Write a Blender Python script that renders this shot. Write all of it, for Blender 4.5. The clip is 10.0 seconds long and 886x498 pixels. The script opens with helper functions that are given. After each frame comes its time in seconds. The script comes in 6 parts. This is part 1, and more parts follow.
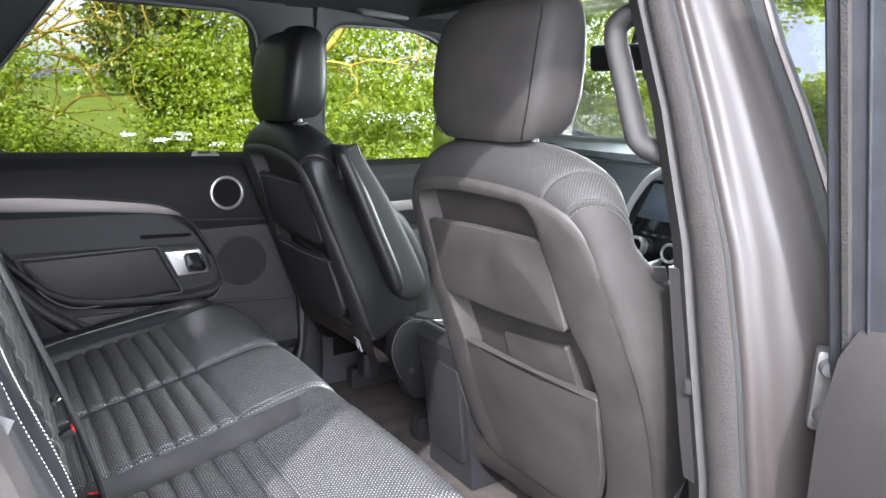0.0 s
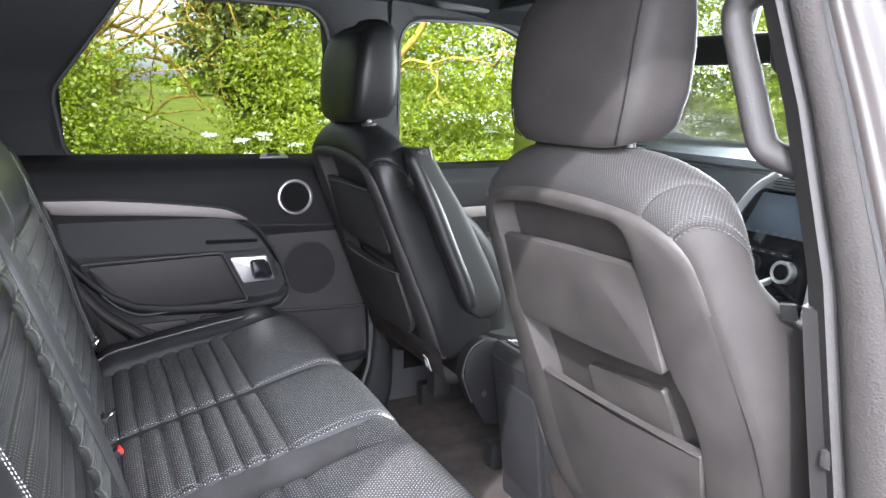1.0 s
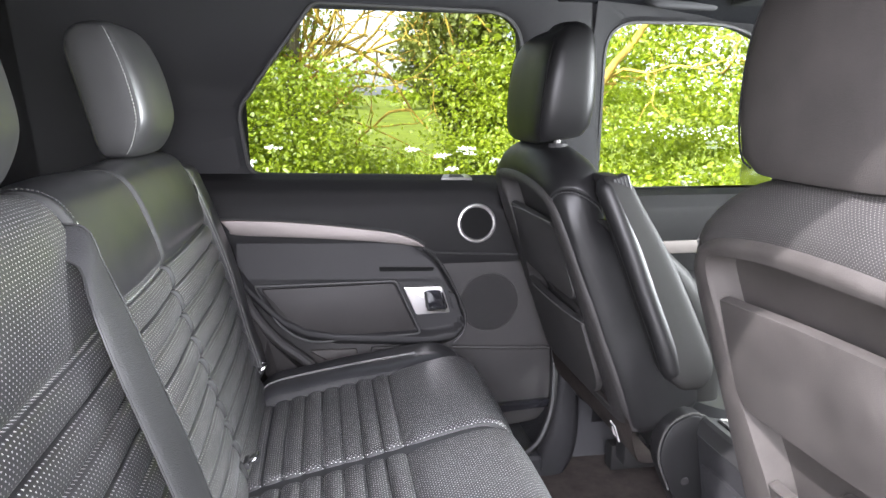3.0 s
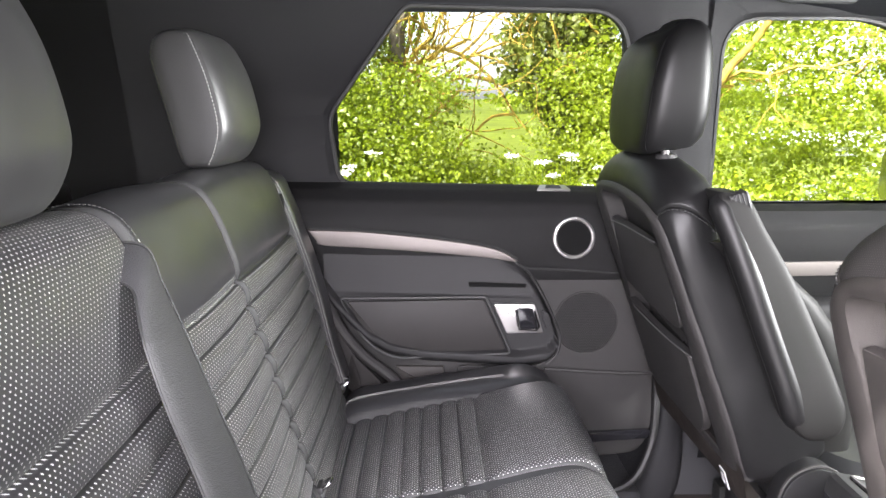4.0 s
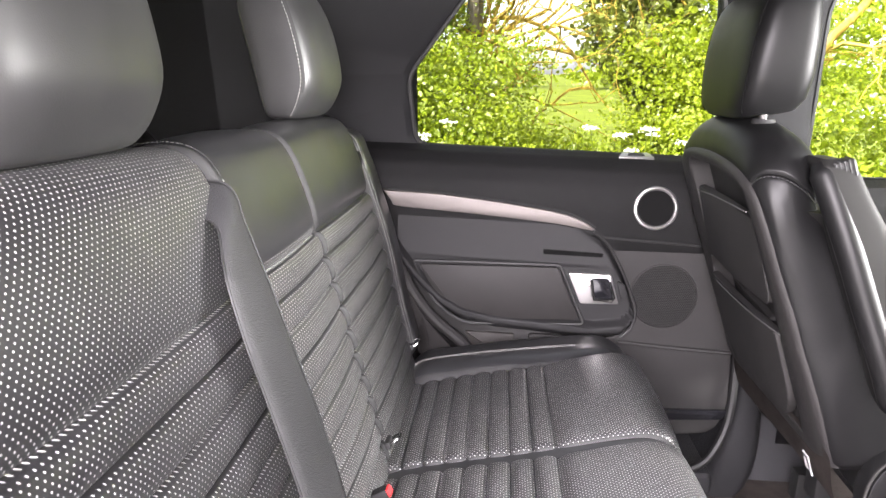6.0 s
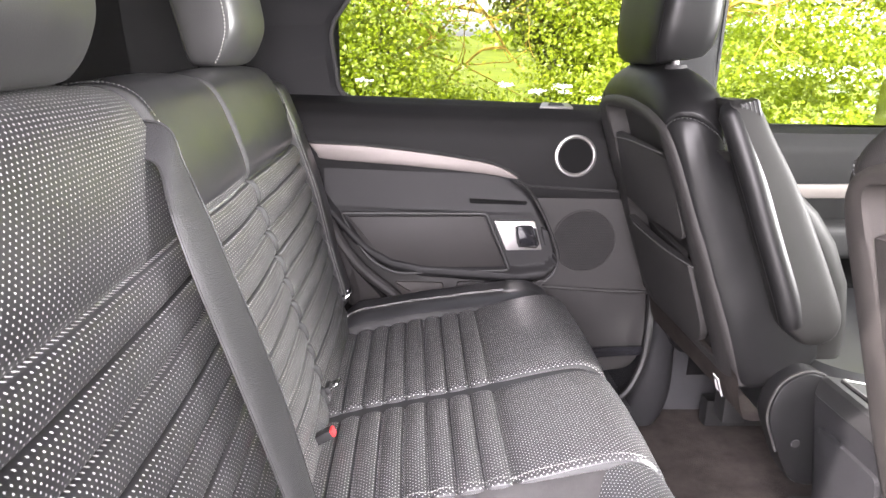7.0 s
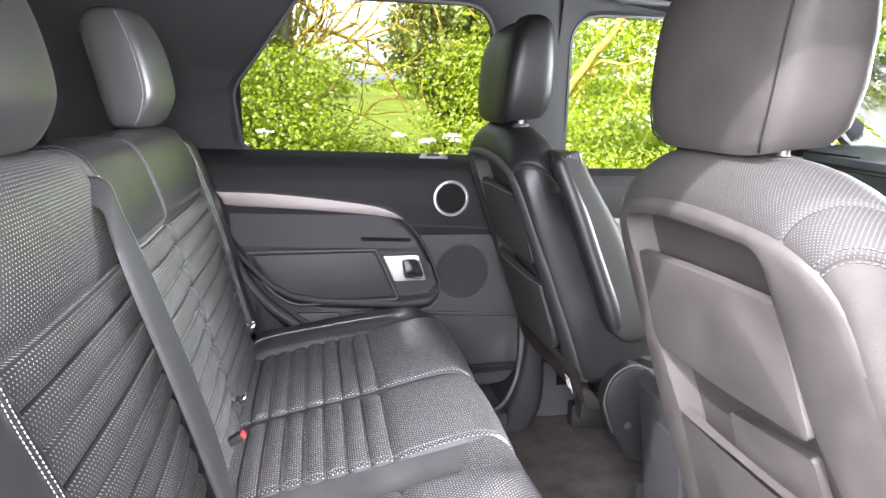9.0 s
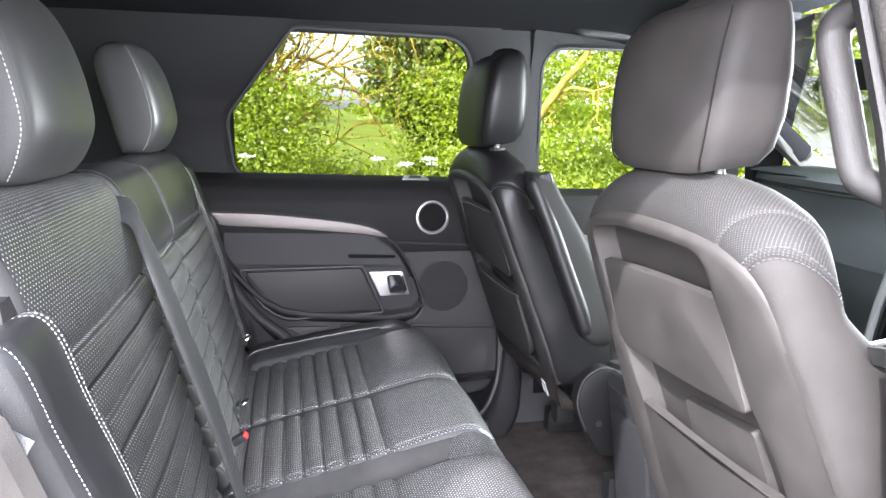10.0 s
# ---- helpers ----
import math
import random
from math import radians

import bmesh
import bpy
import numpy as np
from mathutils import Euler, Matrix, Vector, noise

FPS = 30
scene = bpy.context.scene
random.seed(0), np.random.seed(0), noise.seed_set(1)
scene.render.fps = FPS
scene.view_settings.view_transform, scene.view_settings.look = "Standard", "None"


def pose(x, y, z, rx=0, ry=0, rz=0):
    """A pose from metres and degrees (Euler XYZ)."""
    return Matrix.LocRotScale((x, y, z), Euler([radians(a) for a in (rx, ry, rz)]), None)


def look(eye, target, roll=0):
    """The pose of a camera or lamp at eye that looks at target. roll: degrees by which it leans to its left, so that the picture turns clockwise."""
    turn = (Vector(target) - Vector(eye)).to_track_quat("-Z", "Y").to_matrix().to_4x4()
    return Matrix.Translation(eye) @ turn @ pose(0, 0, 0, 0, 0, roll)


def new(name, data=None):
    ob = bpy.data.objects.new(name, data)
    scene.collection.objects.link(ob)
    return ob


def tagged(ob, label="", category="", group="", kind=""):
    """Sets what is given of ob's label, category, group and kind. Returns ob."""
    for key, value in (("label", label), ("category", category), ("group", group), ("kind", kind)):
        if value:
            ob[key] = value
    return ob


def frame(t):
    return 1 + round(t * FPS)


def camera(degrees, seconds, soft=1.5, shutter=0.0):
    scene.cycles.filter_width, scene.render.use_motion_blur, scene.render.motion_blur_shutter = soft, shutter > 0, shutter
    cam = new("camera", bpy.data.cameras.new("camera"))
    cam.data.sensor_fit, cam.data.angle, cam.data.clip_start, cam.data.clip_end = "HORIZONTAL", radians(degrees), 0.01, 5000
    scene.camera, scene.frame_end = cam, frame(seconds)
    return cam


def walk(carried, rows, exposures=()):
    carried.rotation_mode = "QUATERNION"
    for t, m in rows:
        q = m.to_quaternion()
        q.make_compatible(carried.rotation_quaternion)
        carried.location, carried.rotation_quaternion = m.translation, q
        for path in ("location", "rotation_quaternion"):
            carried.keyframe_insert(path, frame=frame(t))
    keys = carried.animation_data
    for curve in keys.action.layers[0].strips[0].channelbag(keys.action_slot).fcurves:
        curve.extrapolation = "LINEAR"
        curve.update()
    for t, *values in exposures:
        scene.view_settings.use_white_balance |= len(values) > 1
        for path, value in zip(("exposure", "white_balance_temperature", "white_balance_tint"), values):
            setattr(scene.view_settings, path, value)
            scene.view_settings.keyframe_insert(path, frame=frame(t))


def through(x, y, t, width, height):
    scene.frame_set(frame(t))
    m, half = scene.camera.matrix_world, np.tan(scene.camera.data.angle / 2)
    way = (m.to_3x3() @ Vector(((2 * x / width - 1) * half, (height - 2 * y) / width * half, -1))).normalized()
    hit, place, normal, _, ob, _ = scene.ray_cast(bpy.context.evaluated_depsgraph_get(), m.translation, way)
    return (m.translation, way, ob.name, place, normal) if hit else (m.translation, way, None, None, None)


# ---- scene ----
cam = camera(64.5, 10.0)
PATH = [
    (0, (-0.015, 0.159, 1.448), (1.072, 1.785, 1.026), 1.1),
    (0.5, (0.0, 0.214, 1.449), (1.037, 1.869, 1.021), 0.9),
    (1, (0.072, 0.278, 1.446), (0.959, 2.019, 1.019), 0.8),
    (1.5, (0.15, 0.322, 1.447), (0.855, 2.144, 1.022), 0.7),
    (2, (0.188, 0.356, 1.449), (0.74, 2.232, 1.029), 0.7),
    (3.5, (0.213, 0.536, 1.457), (0.414, 2.487, 1.063), -0.0),
    (4, (0.235, 0.567, 1.46), (0.275, 2.528, 1.069), 0.0),
    (4.5, (0.24, 0.578, 1.457), (0.124, 2.537, 1.076), 0.3),
    (5, (0.228, 0.582, 1.457), (0.016, 2.534, 1.074), 0.7),
    (6.5, (0.214, 0.58, 1.414), (0.16, 2.511, 0.896), 1.4),
    (7, (0.195, 0.551, 1.407), (0.284, 2.471, 0.853), 1.2),
    (7.5, (0.184, 0.514, 1.408), (0.389, 2.424, 0.854), 1.1),
    (8, (0.206, 0.457, 1.42), (0.484, 2.367, 0.894), 1.2),
    (8.5, (0.218, 0.382, 1.427), (0.537, 2.298, 0.951), 1.2),
    (9, (0.213, 0.318, 1.438), (0.565, 2.24, 1.013), 1.2),
    (9.5, (0.206, 0.26, 1.445), (0.584, 2.186, 1.063), 1.2),
    (10, (0.171, 0.203, 1.443), (0.595, 2.124, 1.084), 1.0),
]
walk(cam, [(t, look(eye, target, roll)) for t, eye, target, roll in PATH], exposures=[(0, 2.71, 5780, 13), (1, 2.89, 5760, 15), (2, 3.13, 5800, 17), (3.5, 3.47, 6050, 19), (5, 3.63, 6350, 22), (7.5, 3.83, 6300, 23), (8.5, 3.73, 6100, 20), (10, 3.38, 5850, 16)])

# ---- light ----
SUN_EL, SUN_AZ = 38.0, 226.0     # degrees; azimuth of the direction towards the sun, from +x to +y
world = bpy.data.worlds.new("sky")
scene.world = world
world.use_nodes = True
wn = world.node_tree
sky = wn.nodes.new("ShaderNodeTexSky")
sky.sky_type = "NISHITA"
sky.sun_disc = False
sky.sun_elevation = radians(SUN_EL)
sky.sun_rotation = radians(90 - SUN_AZ)
sky.air_density, sky.dust_density, sky.ozone_density = 1.0, 4.0, 0.6
grey, veil, cloud, ctc, cramp = (wn.nodes.new(k) for k in ("ShaderNodeRGBToBW", "ShaderNodeMix", "ShaderNodeTexNoise", "ShaderNodeTexCoord", "ShaderNodeMapRange"))
veil.data_type = "RGBA"
cloud.inputs["Scale"].default_value, cloud.inputs["Detail"].default_value = 3.0, 6
cramp.inputs[1].default_value, cramp.inputs[2].default_value, cramp.inputs[3].default_value, cramp.inputs[4].default_value = 0.3, 0.6, 0.5, 0.95
wn.links.new(ctc.outputs["Generated"], cloud.inputs["Vector"])
wn.links.new(cloud.outputs[0], cramp.inputs[0])
wn.links.new(cramp.outputs[0], veil.inputs[0])
wn.links.new(sky.outputs[0], grey.inputs[0])
wn.links.new(sky.outputs[0], veil.inputs[6])
wn.links.new(grey.outputs[0], veil.inputs[7])
wn.links.new(veil.outputs[2], wn.nodes["Background"].inputs[0])
wn.nodes["Background"].inputs[1].default_value = 0.15
sun_data = bpy.data.lights.new("sun", "SUN")
sun_data.energy, sun_data.angle, sun_data.color = 2.3, radians(0.8), (1.0, 0.95, 0.87)
sun = new("sun", sun_data)
to_sun = Vector((math.cos(radians(SUN_AZ)) * math.cos(radians(SUN_EL)), math.sin(radians(SUN_AZ)) * math.cos(radians(SUN_EL)), math.sin(radians(SUN_EL))))
sun.matrix_world = look(to_sun * 30, (0, 0, 0))


def opening_light(x0, x1, z0, z1, y, watts, drop=0.0, color=(1.0, 0.975, 0.95)):
    """Sky light that comes in through the open doorway."""
    d = bpy.data.lights.new("doorway_sky", "AREA")
    d.shape, d.size, d.size_y, d.energy, d.color = "RECTANGLE", x1 - x0, z1 - z0, watts, color
    ob = new("doorway_sky", d)
    ob.matrix_world = look(((x0 + x1) / 2, y, (z0 + z1) / 2), ((x0 + x1) / 2, y + 1, (z0 + z1) / 2 - drop))
    return ob


opening_light(-0.36, 0.60, 1.28, 1.86, 0.10, 10.2, 0.42)
glazing = bpy.data.lights.new("windscreen_sky", "AREA")
glazing.shape, glazing.size, glazing.size_y, glazing.energy, glazing.color = "RECTANGLE", 0.44, 0.46, 10.5, (0.97, 1.0, 0.90)
new("windscreen_sky", glazing).matrix_world = look((1.60, 1.34, 1.50), (0.4, 1.34, 1.12))


# ---- materials ----
def mat(name, color, rough=0.5, metal=0.0, grain=0.0, grain_scale=400.0, stain=0.12, stain_scale=9.0, spec=0.5, coat=0.0):
    """A surface with stains at a large scale and grain relief at a small one."""
    m = bpy.data.materials.new(name)
    m.use_nodes = True
    n, l = m.node_tree.nodes, m.node_tree.links
    b = n["Principled BSDF"]
    b.inputs["Metallic"].default_value = metal
    b.inputs["Specular IOR Level"].default_value = spec
    b.inputs["Coat Weight"].default_value = coat
    tc = n.new("ShaderNodeTexCoord")
    big = n.new("ShaderNodeTexNoise")
    big.inputs["Scale"].default_value, big.inputs["Detail"].default_value, big.inputs["Roughness"].default_value = stain_scale, 5, 0.65
    l.new(tc.outputs["Object"], big.inputs["Vector"])
    ramp = n.new("ShaderNodeMapRange")
    ramp.inputs[1].default_value, ramp.inputs[2].default_value = 0.3, 0.7
    ramp.inputs[3].default_value, ramp.inputs[4].default_value = 1 - stain, 1 + stain
    l.new(big.outputs[0], ramp.inputs[0])
    mul = n.new("ShaderNodeMix")
    mul.data_type, mul.blend_type = "RGBA", "MULTIPLY"
    mul.inputs[0].default_value = 1
    mul.inputs[6].default_value = (*color, 1)
    l.new(ramp.outputs[0], mul.inputs[7])
    l.new(mul.outputs[2], b.inputs["Base Color"])
    rr = n.new("ShaderNodeMapRange")
    rr.inputs[3].default_value, rr.inputs[4].default_value = max(0.02, rough * 0.85), min(1, rough * 1.15)
    l.new(big.outputs[0], rr.inputs[0])
    l.new(rr.outputs[0], b.inputs["Roughness"])
    if grain:
        fine = n.new("ShaderNodeTexVoronoi")
        fine.inputs["Scale"].default_value = grain_scale
        l.new(tc.outputs["Object"], fine.inputs["Vector"])
        bump = n.new("ShaderNodeBump")
        bump.inputs["Strength"].default_value, bump.inputs["Distance"].default_value = grain, 0.001
        l.new(fine.outputs["Distance"], bump.inputs["Height"])
        l.new(bump.outputs[0], b.inputs["Normal"])
    return m


def perforated(m, pitch=0.0064, radius=0.128, color=(0.40, 0.40, 0.39)):
    """Adds the pale dots of a perforated hide, in staggered rows, over the mesh's UV in metres."""
    n, l = m.node_tree.nodes, m.node_tree.links
    b = n["Principled BSDF"]
    base = b.inputs["Base Color"].links[0].from_socket

    def calc(op, a, c=None):
        k = n.new("ShaderNodeMath")
        k.operation = op
        for i, v in enumerate((a, c)):
            if v is None:
                continue
            if isinstance(v, (int, float)):
                k.inputs[i].default_value = v
            else:
                l.new(v, k.inputs[i])
        return k.outputs[0]

    uv = n.new("ShaderNodeUVMap")
    sep = n.new("ShaderNodeSeparateXYZ")
    l.new(uv.outputs[0], sep.inputs[0])
    u = calc("DIVIDE", sep.outputs[0], pitch)
    v = calc("DIVIDE", sep.outputs[1], pitch * 0.6)
    row = calc("FLOOR", v)
    shift = calc("MULTIPLY", calc("MODULO", row, 2.0), 0.5)
    fu = calc("SUBTRACT", calc("FRACT", calc("ADD", u, calc("ABSOLUTE", shift))), 0.5)
    fv = calc("MULTIPLY", calc("SUBTRACT", calc("FRACT", v), 0.5), 0.6)
    d = calc("SQRT", calc("ADD", calc("MULTIPLY", fu, fu), calc("MULTIPLY", fv, fv)))
    dot = calc("LESS_THAN", d, radius)
    mix = n.new("ShaderNodeMix")
    mix.data_type = "RGBA"
    l.new(dot, mix.inputs[0])
    l.new(base, mix.inputs[6])
    mix.inputs[7].default_value = (*color, 1)
    l.new(mix.outputs[2], b.inputs["Base Color"])
    return m


LEATHER = mat("black_leather", (0.018, 0.018, 0.019), 0.34, grain=0.05, grain_scale=700, stain=0.15, spec=1.0)
LEATHER_BACK = mat("black_leather_side", (0.0165, 0.0150, 0.0145), 0.55, grain=0.22, grain_scale=700, stain=0.18, spec=0.25)
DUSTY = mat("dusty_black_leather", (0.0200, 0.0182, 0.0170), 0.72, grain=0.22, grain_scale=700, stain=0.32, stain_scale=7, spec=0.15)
# Darker copy of the black leather; its colour carries the far seat's shade.
SHADED_HIDE = mat("shaded_black_leather", (0.0060, 0.0060, 0.0062), 0.45, grain=0.05, grain_scale=700, stain=0.18, spec=0.22)
PERF = perforated(mat("perforated_black_leather", (0.017, 0.017, 0.018), 0.37, grain=0.05, grain_scale=700, stain=0.15, spec=1.0), color=(0.50, 0.50, 0.49))
PERF_FINE = perforated(mat("fine_perforated_leather", (0.0175, 0.0163, 0.0157), 0.75, grain=0.2, grain_scale=700, spec=0.2), 0.0036, 0.14, (0.065, 0.062, 0.060))
# Leather copy darkened in colour where the windscreen lamp falls too bright.
ARM_HIDE = mat("darkened_armrest_leather", (0.0105, 0.0103, 0.0098), 0.6, grain=0.05, grain_scale=700, stain=0.15, spec=0.2)
LEATHER_MATTE = mat("matte_black_leather", (0.026, 0.026, 0.026), 0.62, grain=0.2, grain_scale=700, stain=0.15, spec=0.3)
PLASTIC = mat("black_soft_trim", (0.0150, 0.0147, 0.0152), 0.60, grain=0.3, grain_scale=900, spec=0.25)
MESH = mat("black_speaker_cloth", (0.006, 0.006, 0.006), 0.95, grain=0.5, grain_scale=1500, spec=0.1)
PANEL = mat("grained_black_plastic", (0.0190, 0.0180, 0.0176), 0.60, grain=0.35, grain_scale=800, stain=0.15, spec=0.3)
SHELL = mat("scuffed_seat_shell_plastic", (0.0280, 0.0254, 0.0236), 0.6, grain=0.2, grain_scale=900, stain=0.32, stain_scale=14, spec=0.25)
GLOSS = mat("gloss_black", (0.012, 0.012, 0.014), 0.08, stain=0.02)
SATIN = mat("satin_silver", (0.40, 0.39, 0.38), 0.38, 0.9, stain=0.04)
STRIP = mat("brushed_grey_metal", (0.135, 0.120, 0.113), 0.55, 0.6, stain=0.05, stain_scale=60)
CHROME = mat("chrome", (0.6, 0.6, 0.6), 0.12, 1.0, stain=0.02)
HEAD = mat("smooth_headrest_leather", (0.022, 0.022, 0.022), 0.42, grain=0.06, grain_scale=700, stain=0.15, spec=0.75)
# Black leather paled so that its colour carries lit sheen.
PALE_SHEEN = mat("pale_sheen_leather", (0.085, 0.082, 0.082), 0.5, grain=0.2, grain_scale=700, stain=0.25, stain_scale=12)
CARPET = mat("dark_brown_carpet", (0.047, 0.040, 0.0365), 0.95, grain=1.0, grain_scale=500, stain=0.4, stain_scale=16, spec=0.1)
LINER = mat("dark_headliner_cloth", (0.023, 0.024, 0.028), 0.9, grain=0.6, grain_scale=900, stain=0.08, spec=0.2)
PILLAR = mat("dark_pillar_trim", (0.020, 0.020, 0.022), 0.7, grain=0.4, grain_scale=900, stain=0.1)
WINDOW_TRIM = mat("black_window_trim", (0.0105, 0.0105, 0.0115), 0.7, grain=0.4, grain_scale=900, stain=0.1, spec=0.28)
PILLAR_NEAR = mat("grey_pillar_trim", (0.0165, 0.0150, 0.0145), 0.65, grain=0.4, grain_scale=900, stain=0.12, spec=0.35)
PAINT = mat("bronze_grey_metallic_paint", (0.0195, 0.0162, 0.0150), 0.50, 0.0, stain=0.06, stain_scale=20, spec=0.28)
RUBBER = mat("grey_door_rubber", (0.0150, 0.0132, 0.0120), 0.82, grain=0.6, grain_scale=350, stain=0.2, stain_scale=40, spec=0.3)
BLACK = mat("black_rubber", (0.012, 0.012, 0.012), 0.6, grain=0.2)
WEBBING = mat("black_belt_webbing", (0.024, 0.024, 0.025), 0.6, grain=0.5, grain_scale=600, stain=0.1)
THREAD = mat("white_thread", (0.36, 0.36, 0.345), 0.8)
DARK_THREAD = mat("dark_thread", (0.03, 0.03, 0.03), 0.7)
RED = mat("red_plastic", (0.55, 0.03, 0.03), 0.4)
LABEL_WHITE = mat("white_label", (0.38, 0.38, 0.375), 0.7, stain=0.05, spec=0.2)
DASH = mat("blue_grey_dash_skin", (0.085, 0.092, 0.098), 0.55, grain=0.35, grain_scale=800, stain=0.1)
CLOTH = mat("pale_grey_pillar_cloth", (0.20, 0.21, 0.20), 0.9, grain=0.5, grain_scale=900, stain=0.1, spec=0.2)
DOOR_GREY = mat("slate_grey_door_frame", (0.0125, 0.0132, 0.0155), 0.55, grain=0.2, grain_scale=600, stain=0.25, stain_scale=30)
# Dark screen's base colour is raised to blue-grey to imitate its reflection.
SCREEN = mat("screen_reflection_tint", (0.085, 0.105, 0.13), 0.2, stain=0.1)
SILVER = mat("silver_painted_plastic", (0.42, 0.42, 0.42), 0.35, 0.3, stain=0.05)
STEEL = mat("steel_bracket", (0.10, 0.098, 0.095), 0.5, 0.6, stain=0.2, stain_scale=40)


def glass(name, tint, clear):
    m = bpy.data.materials.new(name)
    m.use_nodes = True
    n, l = m.node_tree.nodes, m.node_tree.links
    out = n["Material Output"]
    n.remove(n["Principled BSDF"])
    t, g, mix, fr = (n.new(k) for k in ("ShaderNodeBsdfTransparent", "ShaderNodeBsdfGlossy", "ShaderNodeMixShader", "ShaderNodeFresnel"))
    t.inputs[0].default_value = (*tint, 1)
    g.inputs["Roughness"].default_value = 0.01
    fr.inputs[0].default_value = clear
    l.new(fr.outputs[0], mix.inputs[0])
    l.new(t.outputs[0], mix.inputs[1])
    l.new(g.outputs[0], mix.inputs[2])
    l.new(mix.outputs[0], out.inputs[0])
    return m


GLASS = glass("clear_side_glass", (0.62, 0.66, 0.61), 1.10)
GLASS_TINT = glass("tinted_rear_glass", (0.44, 0.465, 0.42), 1.12)
GLASS_OUT = glass("dark_front_glass", (0.55, 0.58, 0.55), 1.5)


# ---- mesh helpers ----
def link(name, verts, faces, material, parent=None, label="", uvs=None, smooth=True, kind=""):
    me = bpy.data.meshes.new(name)
    me.from_pydata([tuple(map(float, v)) for v in verts], [], [tuple(int(i) for i in f) for f in faces])
    if uvs is not None:
        lay = me.uv_layers.new(name="UVMap")
        idx = np.empty(len(me.loops), int)
        me.loops.foreach_get("vertex_index", idx)
        lay.data.foreach_set("uv", np.asarray(uvs, float)[idx].ravel())
    me.materials.append(material)
    bm = bmesh.new()
    bm.from_mesh(me)
    bmesh.ops.recalc_face_normals(bm, faces=bm.faces)
    bm.to_mesh(me)
    bm.free()
    if smooth:
        me.polygons.foreach_set("use_smooth", [True] * len(me.polygons))
    ob = new(name, me)
    if parent is not None:
        ob.parent = parent
    if label:
        ob["label"] = label
    if kind:
        ob["kind"] = kind
    return ob


def part(name, bm, material, parent=None, label="", smooth=True):
    me = bpy.data.meshes.new(name)
    bm.to_mesh(me)
    bm.free()
    me.materials.append(material)
    if smooth:
        me.polygons.foreach_set("use_smooth", [True] * len(me.polygons))
        me.set_sharp_from_angle(angle=radians(35))
    ob = new(name, me)
    if parent is not None:
        ob.parent = parent
    if label:
        ob["label"] = label
    return ob


def thing(name, label, category, group="", at=(0, 0, 0)):
    ob = new(name)
    ob.location = at
    ob.empty_display_size = 0.05
    return tagged(ob, label, category, group)


def box(x0, x1, y0, y1, z0, z1, r=0.006, seg=2):
    bm = bmesh.new()
    bmesh.ops.create_cube(bm, size=1, matrix=Matrix.Translation(((x0 + x1) / 2, (y0 + y1) / 2, (z0 + z1) / 2)) @ Matrix.Diagonal((x1 - x0, y1 - y0, z1 - z0, 1)))
    r = min(r, 0.45 * min(x1 - x0, y1 - y0, z1 - z0))
    if r > 0:
        bmesh.ops.bevel(bm, geom=bm.edges[:], offset=r, segments=seg, profile=0.6, affect="EDGES")
    return bm


def moved(bm, m):
    bmesh.ops.transform(bm, matrix=m, verts=bm.verts)
    return bm


def plate(outline, depth, r=0.003, seg=2):
    """A flat plate from an outline in (a, b), its front at 0 and its back at -depth along c."""
    bm = bmesh.new()
    top = [bm.verts.new((a, b, 0)) for a, b in outline]
    low = [bm.verts.new((a, b, -depth)) for a, b in outline]
    f = bm.faces.new(top)
    bm.faces.new(low[::-1])
    n = len(top)
    for i in range(n):
        bm.faces.new((top[i], low[i], low[(i + 1) % n], top[(i + 1) % n]))
    bmesh.ops.recalc_face_normals(bm, faces=bm.faces)
    if r:
        edges = [e for e in bm.edges if all(abs(v.co.z) < 1e-9 for v in e.verts)]
        bmesh.ops.bevel(bm, geom=edges, offset=r, segments=seg, profile=0.6, affect="EDGES")
    return bm


def rounded(points, r=0.01, n=5):
    """Rounds the corners of a polygon; r may be a list."""
    out = []
    k = len(points)
    for i, p in enumerate(points):
        ri = r[i] if isinstance(r, (list, tuple)) else r
        a, c, p = Vector(points[i - 1]), Vector(points[(i + 1) % k]), Vector(p)
        da, dc = (a - p), (c - p)
        ra = min(ri, da.length * 0.48, dc.length * 0.48)
        p0, p1 = p + da.normalized() * ra, p + dc.normalized() * ra
        for j in range(n + 1):
            t = j / n
            out.append(tuple((1 - t) ** 2 * p0 + 2 * t * (1 - t) * p + t * t * p1))
    return out


def smooth_line(points, n=8):
    """Catmull-Rom through points, n steps a span."""
    P = [Vector(p) for p in points]
    P = [2 * P[0] - P[1]] + P + [2 * P[-1] - P[-2]]
    out = []
    for i in range(1, len(P) - 2):
        for j in range(n):
            t = j / n
            a, b, c, d = P[i - 1], P[i], P[i + 1], P[i + 2]
            out.append(0.5 * ((2 * b) + (c - a) * t + (2 * a - 5 * b + 4 * c - d) * t * t + (3 * b - a - 3 * c + d) * t ** 3))
    out.append(P[-2])
    return out


